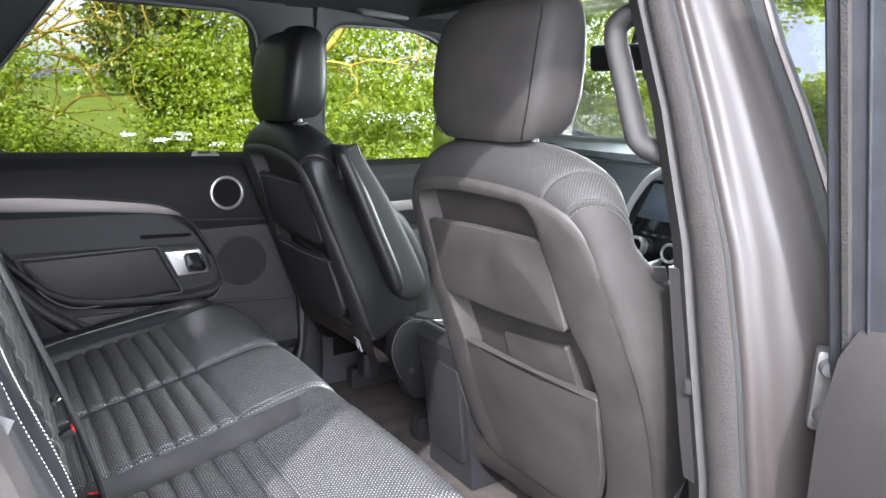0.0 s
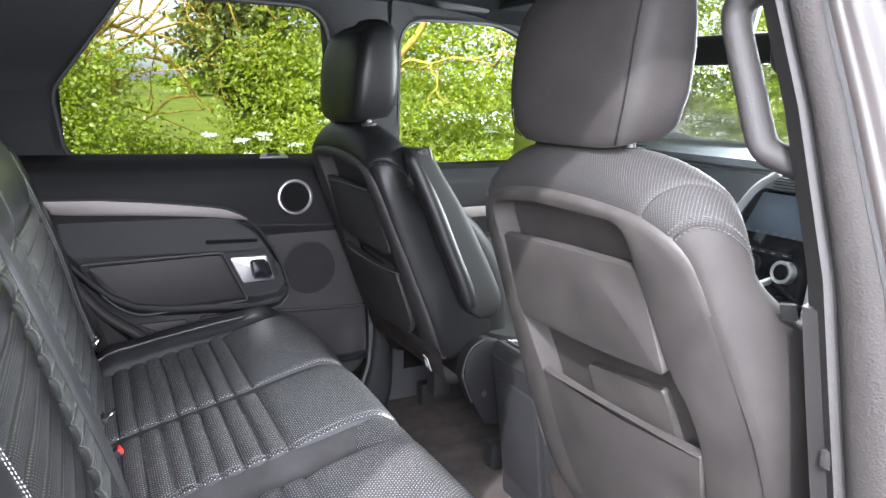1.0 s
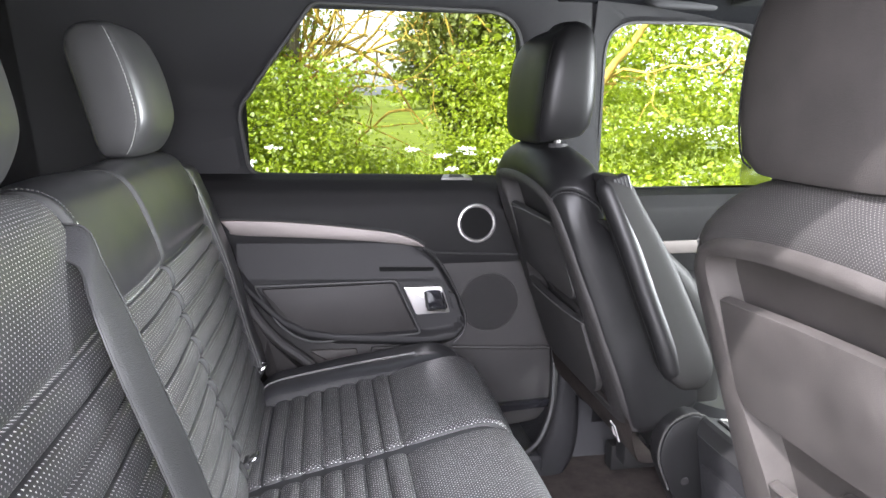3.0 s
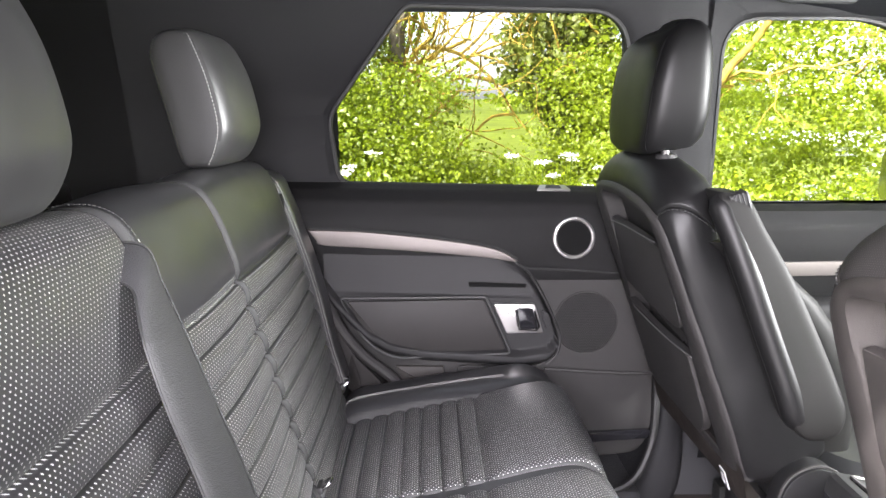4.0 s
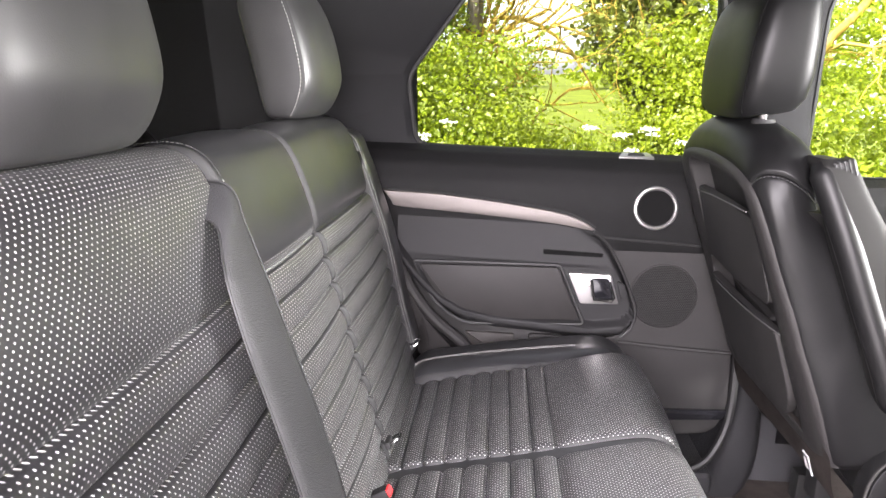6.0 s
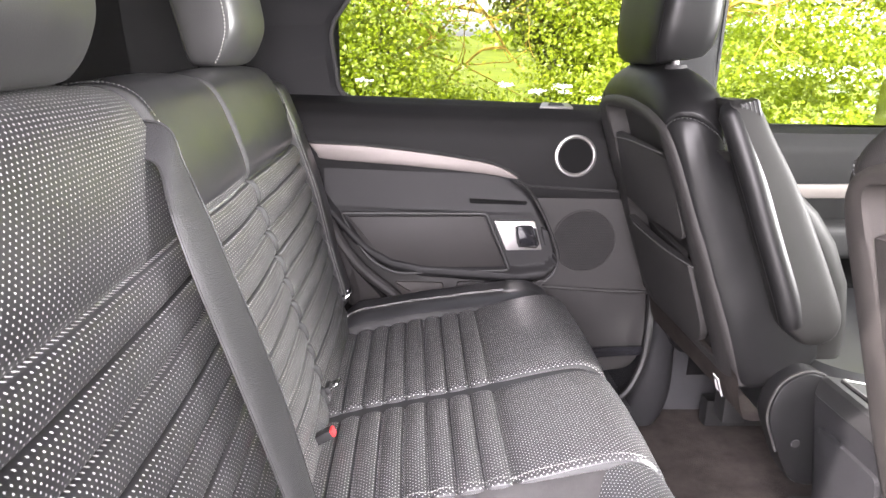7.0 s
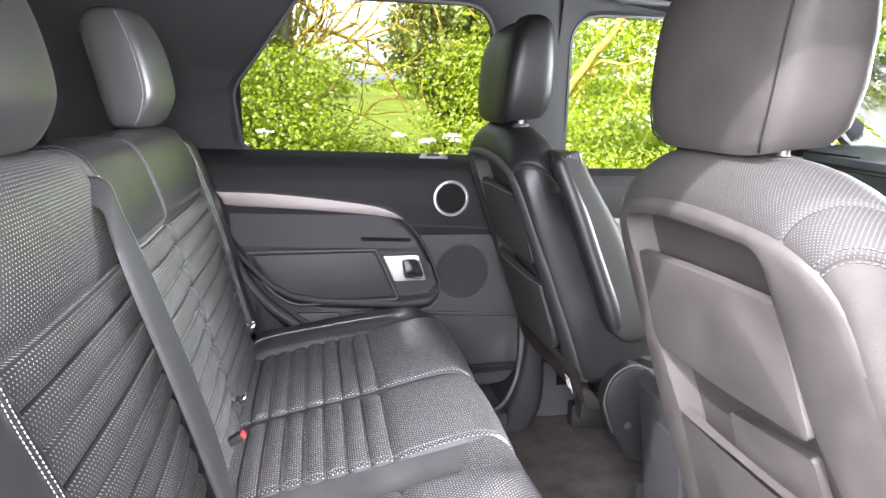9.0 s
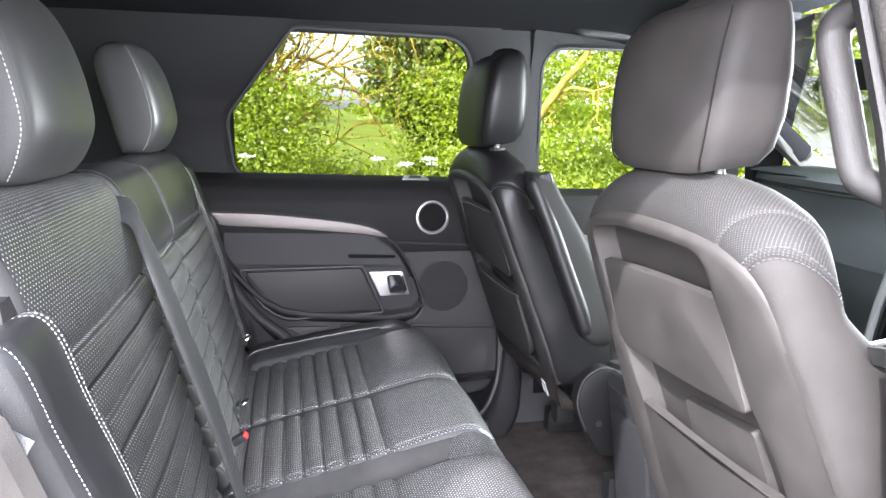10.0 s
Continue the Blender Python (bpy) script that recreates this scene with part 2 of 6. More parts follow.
def tube(points, r, n=8, closed=False, flat=1.0, side=None):
    """A tube along points; r a number or a list; flat squeezes the second axis; side fixes the first axis."""
    P = [Vector(p) for p in points]
    bm = bmesh.new()
    rings = []
    ref = Vector(side) if side is not None else None
    for i, p in enumerate(P):
        a = P[i - 1] if (i or closed) else P[i]
        b = P[(i + 1) % len(P)] if (i < len(P) - 1 or closed) else P[i]
        d = (b - a).normalized()
        if ref is None:
            ref = d.orthogonal()
        u = (ref - d * ref.dot(d)).normalized()
        if side is None:
            ref = u
        w = d.cross(u)
        ri = r[i] if isinstance(r, (list, tuple)) else r
        rings.append([bm.verts.new(p + ri * (math.cos(t) * u + flat * math.sin(t) * w)) for t in (2 * math.pi * k / n for k in range(n))])
    m = len(rings)
    for i in range(m if closed else m - 1):
        for k in range(n):
            bm.faces.new((rings[i][k], rings[i][(k + 1) % n], rings[(i + 1) % m][(k + 1) % n], rings[(i + 1) % m][k]))
    if not closed:
        bm.faces.new(rings[0][::-1])
        bm.faces.new(rings[-1])
    bmesh.ops.recalc_face_normals(bm, faces=bm.faces)
    return bm


def loft(rings, caps=True):
    """A skin over rings with equal numbers of points."""
    bm = bmesh.new()
    R = [[bm.verts.new(p) for p in ring] for ring in rings]
    n = len(R[0])
    for a, b in zip(R, R[1:]):
        for k in range(n):
            bm.faces.new((a[k], a[(k + 1) % n], b[(k + 1) % n], b[k]))
    if caps:
        bm.faces.new(R[0][::-1])
        bm.faces.new(R[-1])
    bmesh.ops.recalc_face_normals(bm, faces=bm.faces)
    return bm


def sheet(fn, nu, nv, thick=0.0):
    """A grid fn(u, v) for u, v in 0..1, given thickness along its own normals."""
    bm = bmesh.new()
    V = [[bm.verts.new(fn(i / nu, j / nv)) for j in range(nv + 1)] for i in range(nu + 1)]
    for i in range(nu):
        for j in range(nv):
            bm.faces.new((V[i][j], V[i + 1][j], V[i + 1][j + 1], V[i][j + 1]))
    if thick:
        bmesh.ops.solidify(bm, geom=bm.faces[:], thickness=thick)
        bmesh.ops.recalc_face_normals(bm, faces=bm.faces)
    return bm


def superring(cx, cy, z, hx, hy, p=3.0, n=40, tilt=0.0):
    """A horizontal ring shaped as a superellipse."""
    out = []
    for k in range(n):
        t = 2 * math.pi * k / n
        c, s = math.cos(t), math.sin(t)
        x, y = hx * math.copysign(abs(c) ** (2 / p), c), hy * math.copysign(abs(s) ** (2 / p), s)
        out.append((cx + x, cy + y, z + tilt * x))
    return out


def resample(profile, step):
    P = smooth_line([(x, 0, z) for x, z in profile], 12)
    P = np.array([(p.x, p.z) for p in P])
    d = np.r_[0, np.cumsum(np.hypot(*np.diff(P, axis=0).T))]
    n = max(2, int(d[-1] / step))
    s = np.linspace(0, d[-1], n + 1)
    return np.c_[np.interp(s, d, P[:, 0]), np.interp(s, d, P[:, 1])], s


def pad(name, profile, y0, y1, material, parent, r=0.02, thick=0.05, grooves=(), depth=0.005, width=0.006, crown=0.0, step=0.0029, label="", wrinkle=0.0012, skew=0.0, plain=0.0, matte=0.42):
    """An upholstered panel: a profile in (x, z) carried across y, rounded at its sides, sewn down along grooves.
    Grooves are distances along the profile. Returns the object and a function to points on its skin."""
    P, s = resample(profile, step)
    if len(grooves):
        more = np.array([g + d for g in grooves for d in (-0.0024, -0.0011, 0.0, 0.0011, 0.0024)])
        s2 = np.unique(np.r_[s, more[(more > 0) & (more < s[-1])]])
        P, s = np.c_[np.interp(s2, s, P[:, 0]), np.interp(s2, s, P[:, 1])], s2
    T = np.gradient(P, s, axis=0)
    T /= np.linalg.norm(T, axis=1)[:, None]
    N = np.c_[-T[:, 1], T[:, 0]]
    L, W = s[-1], y1 - y0
    edge = np.array([0, 0.12, 0.3, 0.55, 0.8, 1.0]) * r
    mid = np.linspace(r, W - r, max(3, int(W / 0.02)) + 1)[1:-1]
    ys = np.r_[edge, mid, (W - edge)[::-1]]

    def height(si, y):
        h = -0.0
        if len(grooves):
            g0, g1 = grooves[0], grooves[-1]
            if g0 <= si <= g1:
                f = (si - g0) / (g1 - g0) * (len(grooves) - 1)
                w = abs(math.sin(math.pi * f))
                off = min(f % 1.0, 1 - f % 1.0) * (g1 - g0) / (len(grooves) - 1)
                rib = depth * (0.6 * math.exp(-off / 0.0020) + 0.4 * (1 - w ** 0.8))
            else:
                k = (si - (g0 if si < g0 else g1)) / (width * 1.6)
                rib = depth * math.exp(-abs(k))
        else:
            rib = 0.0
        d = min(y, W - y)
        h -= rib * min(1.0, 0.65 + 0.35 * d / (1.1 * r))
        if d < r:
            h -= r - math.sqrt(max(0, r * r - (r - d) ** 2))
        e = min(si, L - si)
        if e < r:
            h -= 0.6 * (r - math.sqrt(max(0, r * r - (r - e) ** 2)))
        h += crown * (1 - (2 * y / W - 1) ** 2)
        return h

    def at(si, y, lift=0.0):
        x, z = np.interp(si, s, P[:, 0]), np.interp(si, s, P[:, 1])
        nx, nz = np.interp(si, s, N[:, 0]), np.interp(si, s, N[:, 1])
        h = height(si, y) + lift
        return Vector((x + nx * h, y0 + y + skew * si, z + nz * h))

    verts, uvs = [], []
    for i, si in enumerate(s):
        for y in [-1.0, *ys, W + 1.0]:
            yy = min(max(y, 0), W)
            h = height(si, yy)
            if wrinkle:
                h += wrinkle * (noise.noise((si * 9, (y0 + yy) * 9, 3.1)) + 0.5 * noise.noise((si * 30, (y0 + yy) * 22, 7.7)))
            if y < 0 or y > W:
                h = -thick
            verts.append((P[i, 0] + N[i, 0] * h, y0 + yy + skew * si, P[i, 1] + N[i, 1] * h))
            uvs.append((y0 + yy, si))
    m = len(ys) + 2
    faces = [(i * m + j, i * m + j + 1, (i + 1) * m + j + 1, (i + 1) * m + j) for i in range(len(s) - 1) for j in range(m - 1)]
    k = len(verts)
    n = len(s)
    for i in (0, n - 1):
        for j in range(m):
            h = -thick
            yy = min(max(([-1.0, *ys, W + 1.0])[j], 0), W)
            verts.append((P[i, 0] + N[i, 0] * h, y0 + yy + skew * s[i], P[i, 1] + N[i, 1] * h))
            uvs.append((y0 + yy, s[i]))
    for j in range(m - 1):
        faces.append((j, k + j, k + j + 1, j + 1))
        faces.append(((n - 1) * m + j, (n - 1) * m + j + 1, k + m + j + 1, k + m + j))
    ob = link(name, verts, faces, material, parent, label, uvs)
    ob.data.materials.append(LEATHER_MATTE)
    ob.data.materials.append(LEATHER)
    for k, f in enumerate(ob.data.polygons):
        v = [uvs[i] for i in f.vertices]
        cy_, cs_ = sum(p[0] for p in v) / len(v), sum(p[1] for p in v) / len(v)
        if min(cy_ - y0, y1 - cy_) < matte * r:
            f.material_index = 1
        elif cs_ < plain:
            f.material_index = 2
    return ob, at, L


def stitches(name, points, material, parent, pitch=0.0048, length=0.0033, r=0.0005, label=""):
    """A row of single stitches along a line."""
    P = np.array([tuple(p) for p in points])
    d = np.r_[0, np.cumsum(np.linalg.norm(np.diff(P, axis=0), axis=1))]
    verts, faces = [], []
    for k in range(int(d[-1] / pitch)):
        a = np.array([np.interp(k * pitch, d, P[:, i]) for i in range(3)])
        b = np.array([np.interp(k * pitch + length, d, P[:, i]) for i in range(3)])
        u = Vector(b - a).normalized().orthogonal()
        w = Vector(b - a).normalized().cross(u)
        o = len(verts)
        c = (a + b) / 2
        for q, rr in ((a, 0.5), (c, 1.0), (b, 0.5)):
            for t in range(5):
                an = t * 2 * math.pi / 5
                verts.append(tuple(Vector(q) + r * rr * (math.cos(an) * u + math.sin(an) * w)))
        for i in range(2):
            for t in range(5):
                faces.append((o + i * 5 + t, o + i * 5 + (t + 1) % 5, o + (i + 1) * 5 + (t + 1) % 5, o + (i + 1) * 5 + t))
        faces += [tuple(o + t for t in range(4, -1, -1)), tuple(o + 10 + t for t in range(5))]
    return link(name, verts, faces, material, parent, label)


def frame_of(origin, a, b):
    """A matrix that takes (a, b, c) of a plate to the world."""
    a, b = Vector(a).normalized(), Vector(b).normalized()
    c = a.cross(b)
    return Matrix(((a.x, b.x, c.x, origin[0]), (a.y, b.y, c.y, origin[1]), (a.z, b.z, c.z, origin[2]), (0, 0, 0, 1)))


def under(ob, parent):
    """Hangs a part under another part; both are built in world coordinates."""
    ob.parent = parent
    ob.matrix_parent_inverse = Matrix.Identity(4)
    return ob


YC = 1.434          # the car's middle line


# ---- the car's shell ----
def wall_y(z):
    """Inner face of the glass houses of the far side, leaning in with height."""
    return 2.185 - 0.23 * (z - 1.30)


def far(x, z, lift=0.0):
    return Vector((x, wall_y(z) - lift, z))


def near(x, z, lift=0.0):
    return Vector((x, 2 * YC - wall_y(z) + lift, z))


def ring_panel(inner, x0, x1, z0, z1, place, lip=0.02):
    """A trim panel round a window: from the outline out to a rectangle, with a rolled lip at the glass."""
    inner = [tuple(Vector(p).lerp(Vector(q), k / 8)) for p, q in zip(inner, inner[1:] + inner[:1]) for k in range(8)]
    cx, cz = sum(p[0] for p in inner) / len(inner), sum(p[1] for p in inner) / len(inner)
    rings = [[], [], [], []]
    for x, z in inner:
        dx, dz = x - cx, z - cz
        k = min([(x1 - cx) / dx if dx > 0 else (x0 - cx) / dx if dx < 0 else 1e9, (z1 - cz) / dz if dz > 0 else (z0 - cz) / dz if dz < 0 else 1e9])
        l = math.hypot(dx, dz)
        ux, uz = dx / l, dz / l
        rings[0].append(place(x, z, -0.03))
        rings[1].append(place(x + ux * 0.004, z + uz * 0.004, 0.004))
        rings[2].append(place(x + ux * 0.018, z + uz * 0.018, 0.014))
        rings[3].append(place(cx + dx * max(k, 1.05), cz + dz * max(k, 1.05), 0.018))
    return loft(rings, caps=False)


REAR_WIN = rounded([(0.030, 1.292), (0.014, 1.443), (0.187, 1.672), (0.655, 1.662), (0.705, 1.27)], [0.035, 0.03, 0.02, 0.085, 0.02], 8)
FRONT_WIN = rounded([(0.892, 1.245), (0.862, 1.648), (1.20, 1.650), (1.36, 1.56), (1.60, 1.33), (1.62, 1.235)], [0.02, 0.08, 0.12, 0.10, 0.02, 0.02], 8)

floor = link("floor", [(-1.7, 0.62, 0.55), (1.9, 0.62, 0.55), (1.9, 2.25, 0.55), (-1.7, 2.25, 0.55), (-1.7, 0.62, 0.50), (1.9, 0.62, 0.50), (1.9, 2.25, 0.50), (-1.7, 2.25, 0.50)],
             [(0, 1, 2, 3), (7, 6, 5, 4), (0, 4, 5, 1), (1, 5, 6, 2), (2, 6, 7, 3), (3, 7, 4, 0)], CARPET, smooth=False)
tagged(floor, "dark brown carpeted car floor, dusty and worn", "floor", kind="structure")


def roof_z(y):
    k = (y - YC) / 0.72
    return 1.765 - 0.075 * k ** 2 - 0.03 * k ** 6


ceiling = part("ceiling", sheet(lambda u, v: (-1.7 + 3.05 * u, 0.745 + 1.378 * v, roof_z(0.745 + 1.378 * v) - 0.05 * max(0, u - 0.85) / 0.15 - 0.02 * max(0, 0.2 - u) / 0.2), 30, 24, 0.02), LINER)
tagged(ceiling, "dark cloth headliner across the roof", "ceiling", kind="structure")
roof = part("roof", sheet(lambda u, v: (-1.75 + 3.1 * u, 0.735 + 1.398 * v, 1.80 - 0.10 * abs((v - 0.5) * 2) ** 3 - 0.05 * max(0, u - 0.85) / 0.15), 20, 16, 0.015), PAINT)
tagged(roof, "bronze-grey painted car roof", "roof", kind="structure")

# far cant rail and the step between headliner and doors
rail = part("trim_rail", tube([(-1.6, 2.118, 1.69), (0.0, 2.118, 1.692), (0.7, 2.118, 1.688), (1.2, 2.125, 1.675), (1.45, 2.135, 1.58), (1.75, 2.15, 1.36)], [0.03, 0.03, 0.03, 0.032, 0.035, 0.04], 12), LINER)
tagged(rail, "dark cloth-covered roof rail above the doors", "roof rail", kind="structure")
rail_near = part("trim_rail", tube([(-1.6, 0.775, 1.684), (0.0, 0.775, 1.686), (0.72, 0.775, 1.684), (1.2, 0.760, 1.665), (1.45, 0.740, 1.58), (1.75, 0.72, 1.36)], [0.016, 0.016, 0.016, 0.02, 0.03, 0.04], 12), LINER)
tagged(rail_near, "dark cloth-covered roof rail above the open door", "roof rail", kind="structure")

# far quarter behind the rear door, down to the wheel arch
quarter = part("wall_quarter", sheet(lambda u, v: (-1.7 + 1.73 * u, (2.185 + 0.04 * math.sin(math.pi * min(1, v * 1.2))) - 0.05 * max(0, v - 0.6), 0.55 + 1.15 * v), 20, 16, 0.03), PILLAR)
tagged(quarter, "dark moulded quarter trim behind the rear door", "side trim", kind="structure")
quarter_y = lambda v: 2 * YC - (2.13 + 0.05 * math.sin(math.pi * min(1, v * 1.2))) + 0.05 * max(0, v - 0.6)
for x0, x1, v0, v1 in ((-1.70, -0.25, 0.0, 0.65), (-1.70, -0.25, 0.93, 1.0), (-1.70, -1.38, 0.651, 0.929), (-0.60, -0.25, 0.651, 0.929)):
    q = part("wall_quarter", sheet(lambda u, v: (x0 + (x1 - x0) * u, quarter_y(v0 + (v1 - v0) * v), 0.55 + 1.15 * (v0 + (v1 - v0) * v)), 8, 8, 0.03), PILLAR)
    tagged(q, "dark moulded quarter trim beside the open door", "side trim", kind="structure")
q = part("window_quarter", sheet(lambda u, v: (-1.39 + 0.80 * u, quarter_y(0.64 + 0.30 * v) - 0.02, 0.55 + 1.15 * (0.64 + 0.30 * v)), 4, 4, 0.004), GLASS_TINT)
tagged(q, "dark tinted quarter window beside the load bay", "window", kind="structure")
q.visible_shadow = False
for v0, v1 in ((0.0, 0.56), (0.94, 1.0)):
    q = part("wall_tail", sheet(lambda u, v: (-1.66 - 0.06 * math.sin(math.pi * (v0 + (v1 - v0) * v)), 0.68 + 1.5 * u, 0.55 + 1.22 * (v0 + (v1 - v0) * v)), 8, 8, 0.03), PILLAR)
    tagged(q, "dark closed tailgate trim behind the load bay", "tailgate", kind="structure")
q = part("window_tail", sheet(lambda u, v: (-1.69, 0.70 + 1.46 * u, 1.22 + 0.49 * v), 4, 4, 0.004), GLASS_TINT)
tagged(q, "dark tinted tailgate glass", "window", kind="structure")
q.visible_shadow = False
cpil = part("pillar_c", sheet(lambda u, v: far(-1.62 + 1.225 * u, 1.26 + 0.44 * v, 0.016), 12, 6, 0.02), WINDOW_TRIM)
tagged(cpil, "dark cloth-covered pillar behind the rear door", "pillar", kind="structure")
# C pillar trim: slants up from the belt behind the rear window
cpil_near = part("pillar_c", loft([[near(x0, z, 0.016), near(x1, z, 0.018), near(x1, z, -0.10), near(x0, z, -0.10)] for x0, x1, z in ((-0.50, -0.06, 0.80), (-0.50, -0.18, 0.98), (-0.50, -0.23, 1.10), (-0.50, -0.23, 1.28), (-0.50, -0.185, 1.36), (-0.50, -0.12, 1.44), (-0.50, 0.00, 1.58), (-0.50, 0.10, 1.70))]), PAINT)
tagged(cpil_near, "painted rear pillar beside the open door", "pillar", kind="structure")

# far B pillar with its flared foot
rings = []
for z, x0, x1, yi in ((1.70, 0.67, 0.885, 2.085), (1.55, 0.68, 0.875, 2.105), (1.40, 0.70, 0.88, 2.125), (1.28, 0.715, 0.885, 2.125), (1.10, 0.752, 0.885, 2.115), (0.90, 0.768, 0.835, 2.105), (0.75, 0.772, 0.842, 2.092), (0.66, 0.750, 0.846, 2.082), (0.62, 0.730, 0.842, 2.068), (0.59, 0.705, 0.832, 2.048), (0.565, 0.68, 0.815, 2.028), (0.545, 0.66, 0.79, 2.012)):
    h = (x1 - x0) / 2
    c = (x0 + x1) / 2
    rings.append([(c + h * math.copysign(abs(math.cos(t)) ** 0.55, math.cos(t)), 2.22 - (2.22 - yi) * abs(math.sin(t)) ** 0.5, z) for t in (math.pi * k / 18 for k in range(19))])
bpil = part("pillar_b", loft(rings), WINDOW_TRIM)
tagged(bpil, "dark plastic door pillar with a flared foot at the sill", "pillar", kind="structure")
seal = part("trim_seal", tube(smooth_line([(0.725, 2.095, 1.30), (0.748, 2.09, 1.10), (0.757, 2.085, 0.90), (0.757, 2.075, 0.74), (0.735, 2.06, 0.66), (0.69, 2.04, 0.61), (0.60, 2.03, 0.585)], 6), 0.009, 8), BLACK)
tagged(seal, "black rubber door seal along the door pillar", "door seal", kind="structure")
sill = part("trim_sill", box(-0.3, 0.72, 2.02, 2.24, 0.50, 0.60, 0.02, 3), PILLAR)
tagged(sill, "dark plastic sill trim below the rear door", "sill", kind="structure")

fsill = part("trim_front_sill", loft([[(x, 2.245, 0.50), (x, 2.085, 0.50), (x, 2.10, 0.56), (x, 2.135, 0.64), (x, 2.17, 0.70), (x, 2.245, 0.71)] for x in (0.80, 1.1, 1.4, 1.7)]), PILLAR)
tagged(fsill, "dark plastic sill trim below the front door", "sill", kind="structure")

# ---- far rear door ----
rear_door = thing("rear_door", "closed rear car door with black leather trim and silver inlay", "car door", at=(0.36, 2.13, 0.9))


def fit_door(ob, base=None):
    """Keeps world coordinates for a part under a thing that stands elsewhere."""
    base = base or ob.parent
    ob.matrix_parent_inverse = Matrix.Translation(-Vector(base.location))
    return ob


def rd(name, bm, material, label="", parent=None):
    ob = part(name, bm, material, parent or rear_door, label)
    if parent is None:
        fit_door(ob)
    return ob


DOOR = lambda y: frame_of((0, y, 0), (1, 0, 0), (0, 0, 1))   # (a, b, c) = (x, z, towards the cabin)
wf = rd("window_frame", ring_panel(REAR_WIN, -0.42, 0.735, 1.275, 1.70, far), WINDOW_TRIM)
pane = rd("pane", sheet(lambda u, v: far(-0.02 + 0.75 * u, 1.25 + 0.44 * v, -0.025), 6, 6, 0.004), GLASS_TINT, "tinted window glass")
pane.visible_shadow = False
wseal = under(rd("window_seal", tube([far(x, z, 0.002) for x, z in REAR_WIN], 0.0055, 6, closed=True), BLACK), wf)
rd("door_skin", sheet(lambda u, v: (-0.22 + 1.0 * u, 2.26 + 0.05 * math.sin(math.pi * v), 0.46 + 0.80 * v), 8, 10, 0.02), PAINT, "bronze-grey painted outer skin")


def upper(u, v):
    x = -0.16 + 0.905 * u
    prof = ((2.205, 1.296), (2.170, 1.296), (2.135, 1.284), (2.112, 1.262), (2.098, 1.225), (2.092, 1.175), (2.094, 1.11), (2.105, 1.06))
    k = v * (len(prof) - 1)
    i = min(int(k), len(prof) - 2)
    f = k - i
    y, z = (prof[i][j] * (1 - f) + prof[i + 1][j] * f for j in range(2))
    return (x, y, z - 0.022 * (x - 0.03) * (1 - v))


rd("upper_trim", sheet(upper, 24, 28, 0.015), PLASTIC, "soft black upper door trim")
# silver inlay, thick at its rear and sweeping to a point
top = [(-0.03, 1.2005), (0.04, 1.198), (0.10, 1.195), (0.224, 1.182), (0.348, 1.164), (0.398, 1.149), (0.432, 1.129)]
low = [(0.425, 1.1275), (0.348, 1.139), (0.224, 1.151), (0.10, 1.160), (0.001, 1.167), (-0.012, 1.178)]
top = [(p.x, p.z) for p in smooth_line([(a, 0, b) for a, b in top], 5)]
low = [(p.x, p.z) for p in smooth_line([(a, 0, b) for a, b in low], 5)]
rd("inlay", moved(plate(top + low, 0.02, 0.003), DOOR(2.083)), STRIP, "brushed silver-grey inlay strip")
rd("inlay_groove", tube([(a, 2.090, b + 0.004) for a, b in top], 0.003, 6), BLACK)
rd("trim_line", tube([(0.43, 2.089, 1.124), (0.452, 2.088, 1.113), (0.52, 2.09, 1.108), (0.65, 2.092, 1.101), (0.735, 2.094, 1.097)], 0.0035, 6), BLACK)
rd("slot", moved(plate(rounded([(0.322, 1.084), (0.452, 1.079), (0.450, 1.070), (0.324, 1.073)], 0.003, 3), 0.01, 0.001), frame_of((0, 2.0785, 1.077), (1, 0, 0), (0, 0.21, 1)) @ pose(0, -1.077, 0)), MESH, "black slot in the armrest")
rd("trim_edge", tube(smooth_line([(0.428, 2.0925, 1.128), (0.446, 2.0925, 1.114), (0.466, 2.0935, 1.092), (0.495, 2.0955, 1.042), (0.520, 2.0975, 0.989), (0.534, 2.0985, 0.948), (0.528, 2.0985, 0.908), (0.505, 2.0985, 0.882)], 6), 0.0034, 6), BLACK)

ARM_TOP = lambda x: float(np.interp(x, [0.0, 0.10, 0.224, 0.348, 0.415, 0.435, 0.462, 0.491, 0.516, 0.530], [1.165, 1.157, 1.148, 1.136, 1.127, 1.120, 1.094, 1.042, 0.989, 0.949]))
ARM_LOW = lambda x: float(np.interp(x, [0.0, 0.03, 0.06, 0.10, 0.15, 0.22, 0.33, 0.44, 0.50, 0.522, 0.530], [1.05, 1.01, 0.975, 0.935, 0.907, 0.892, 0.884, 0.877, 0.885, 0.908, 0.944]))


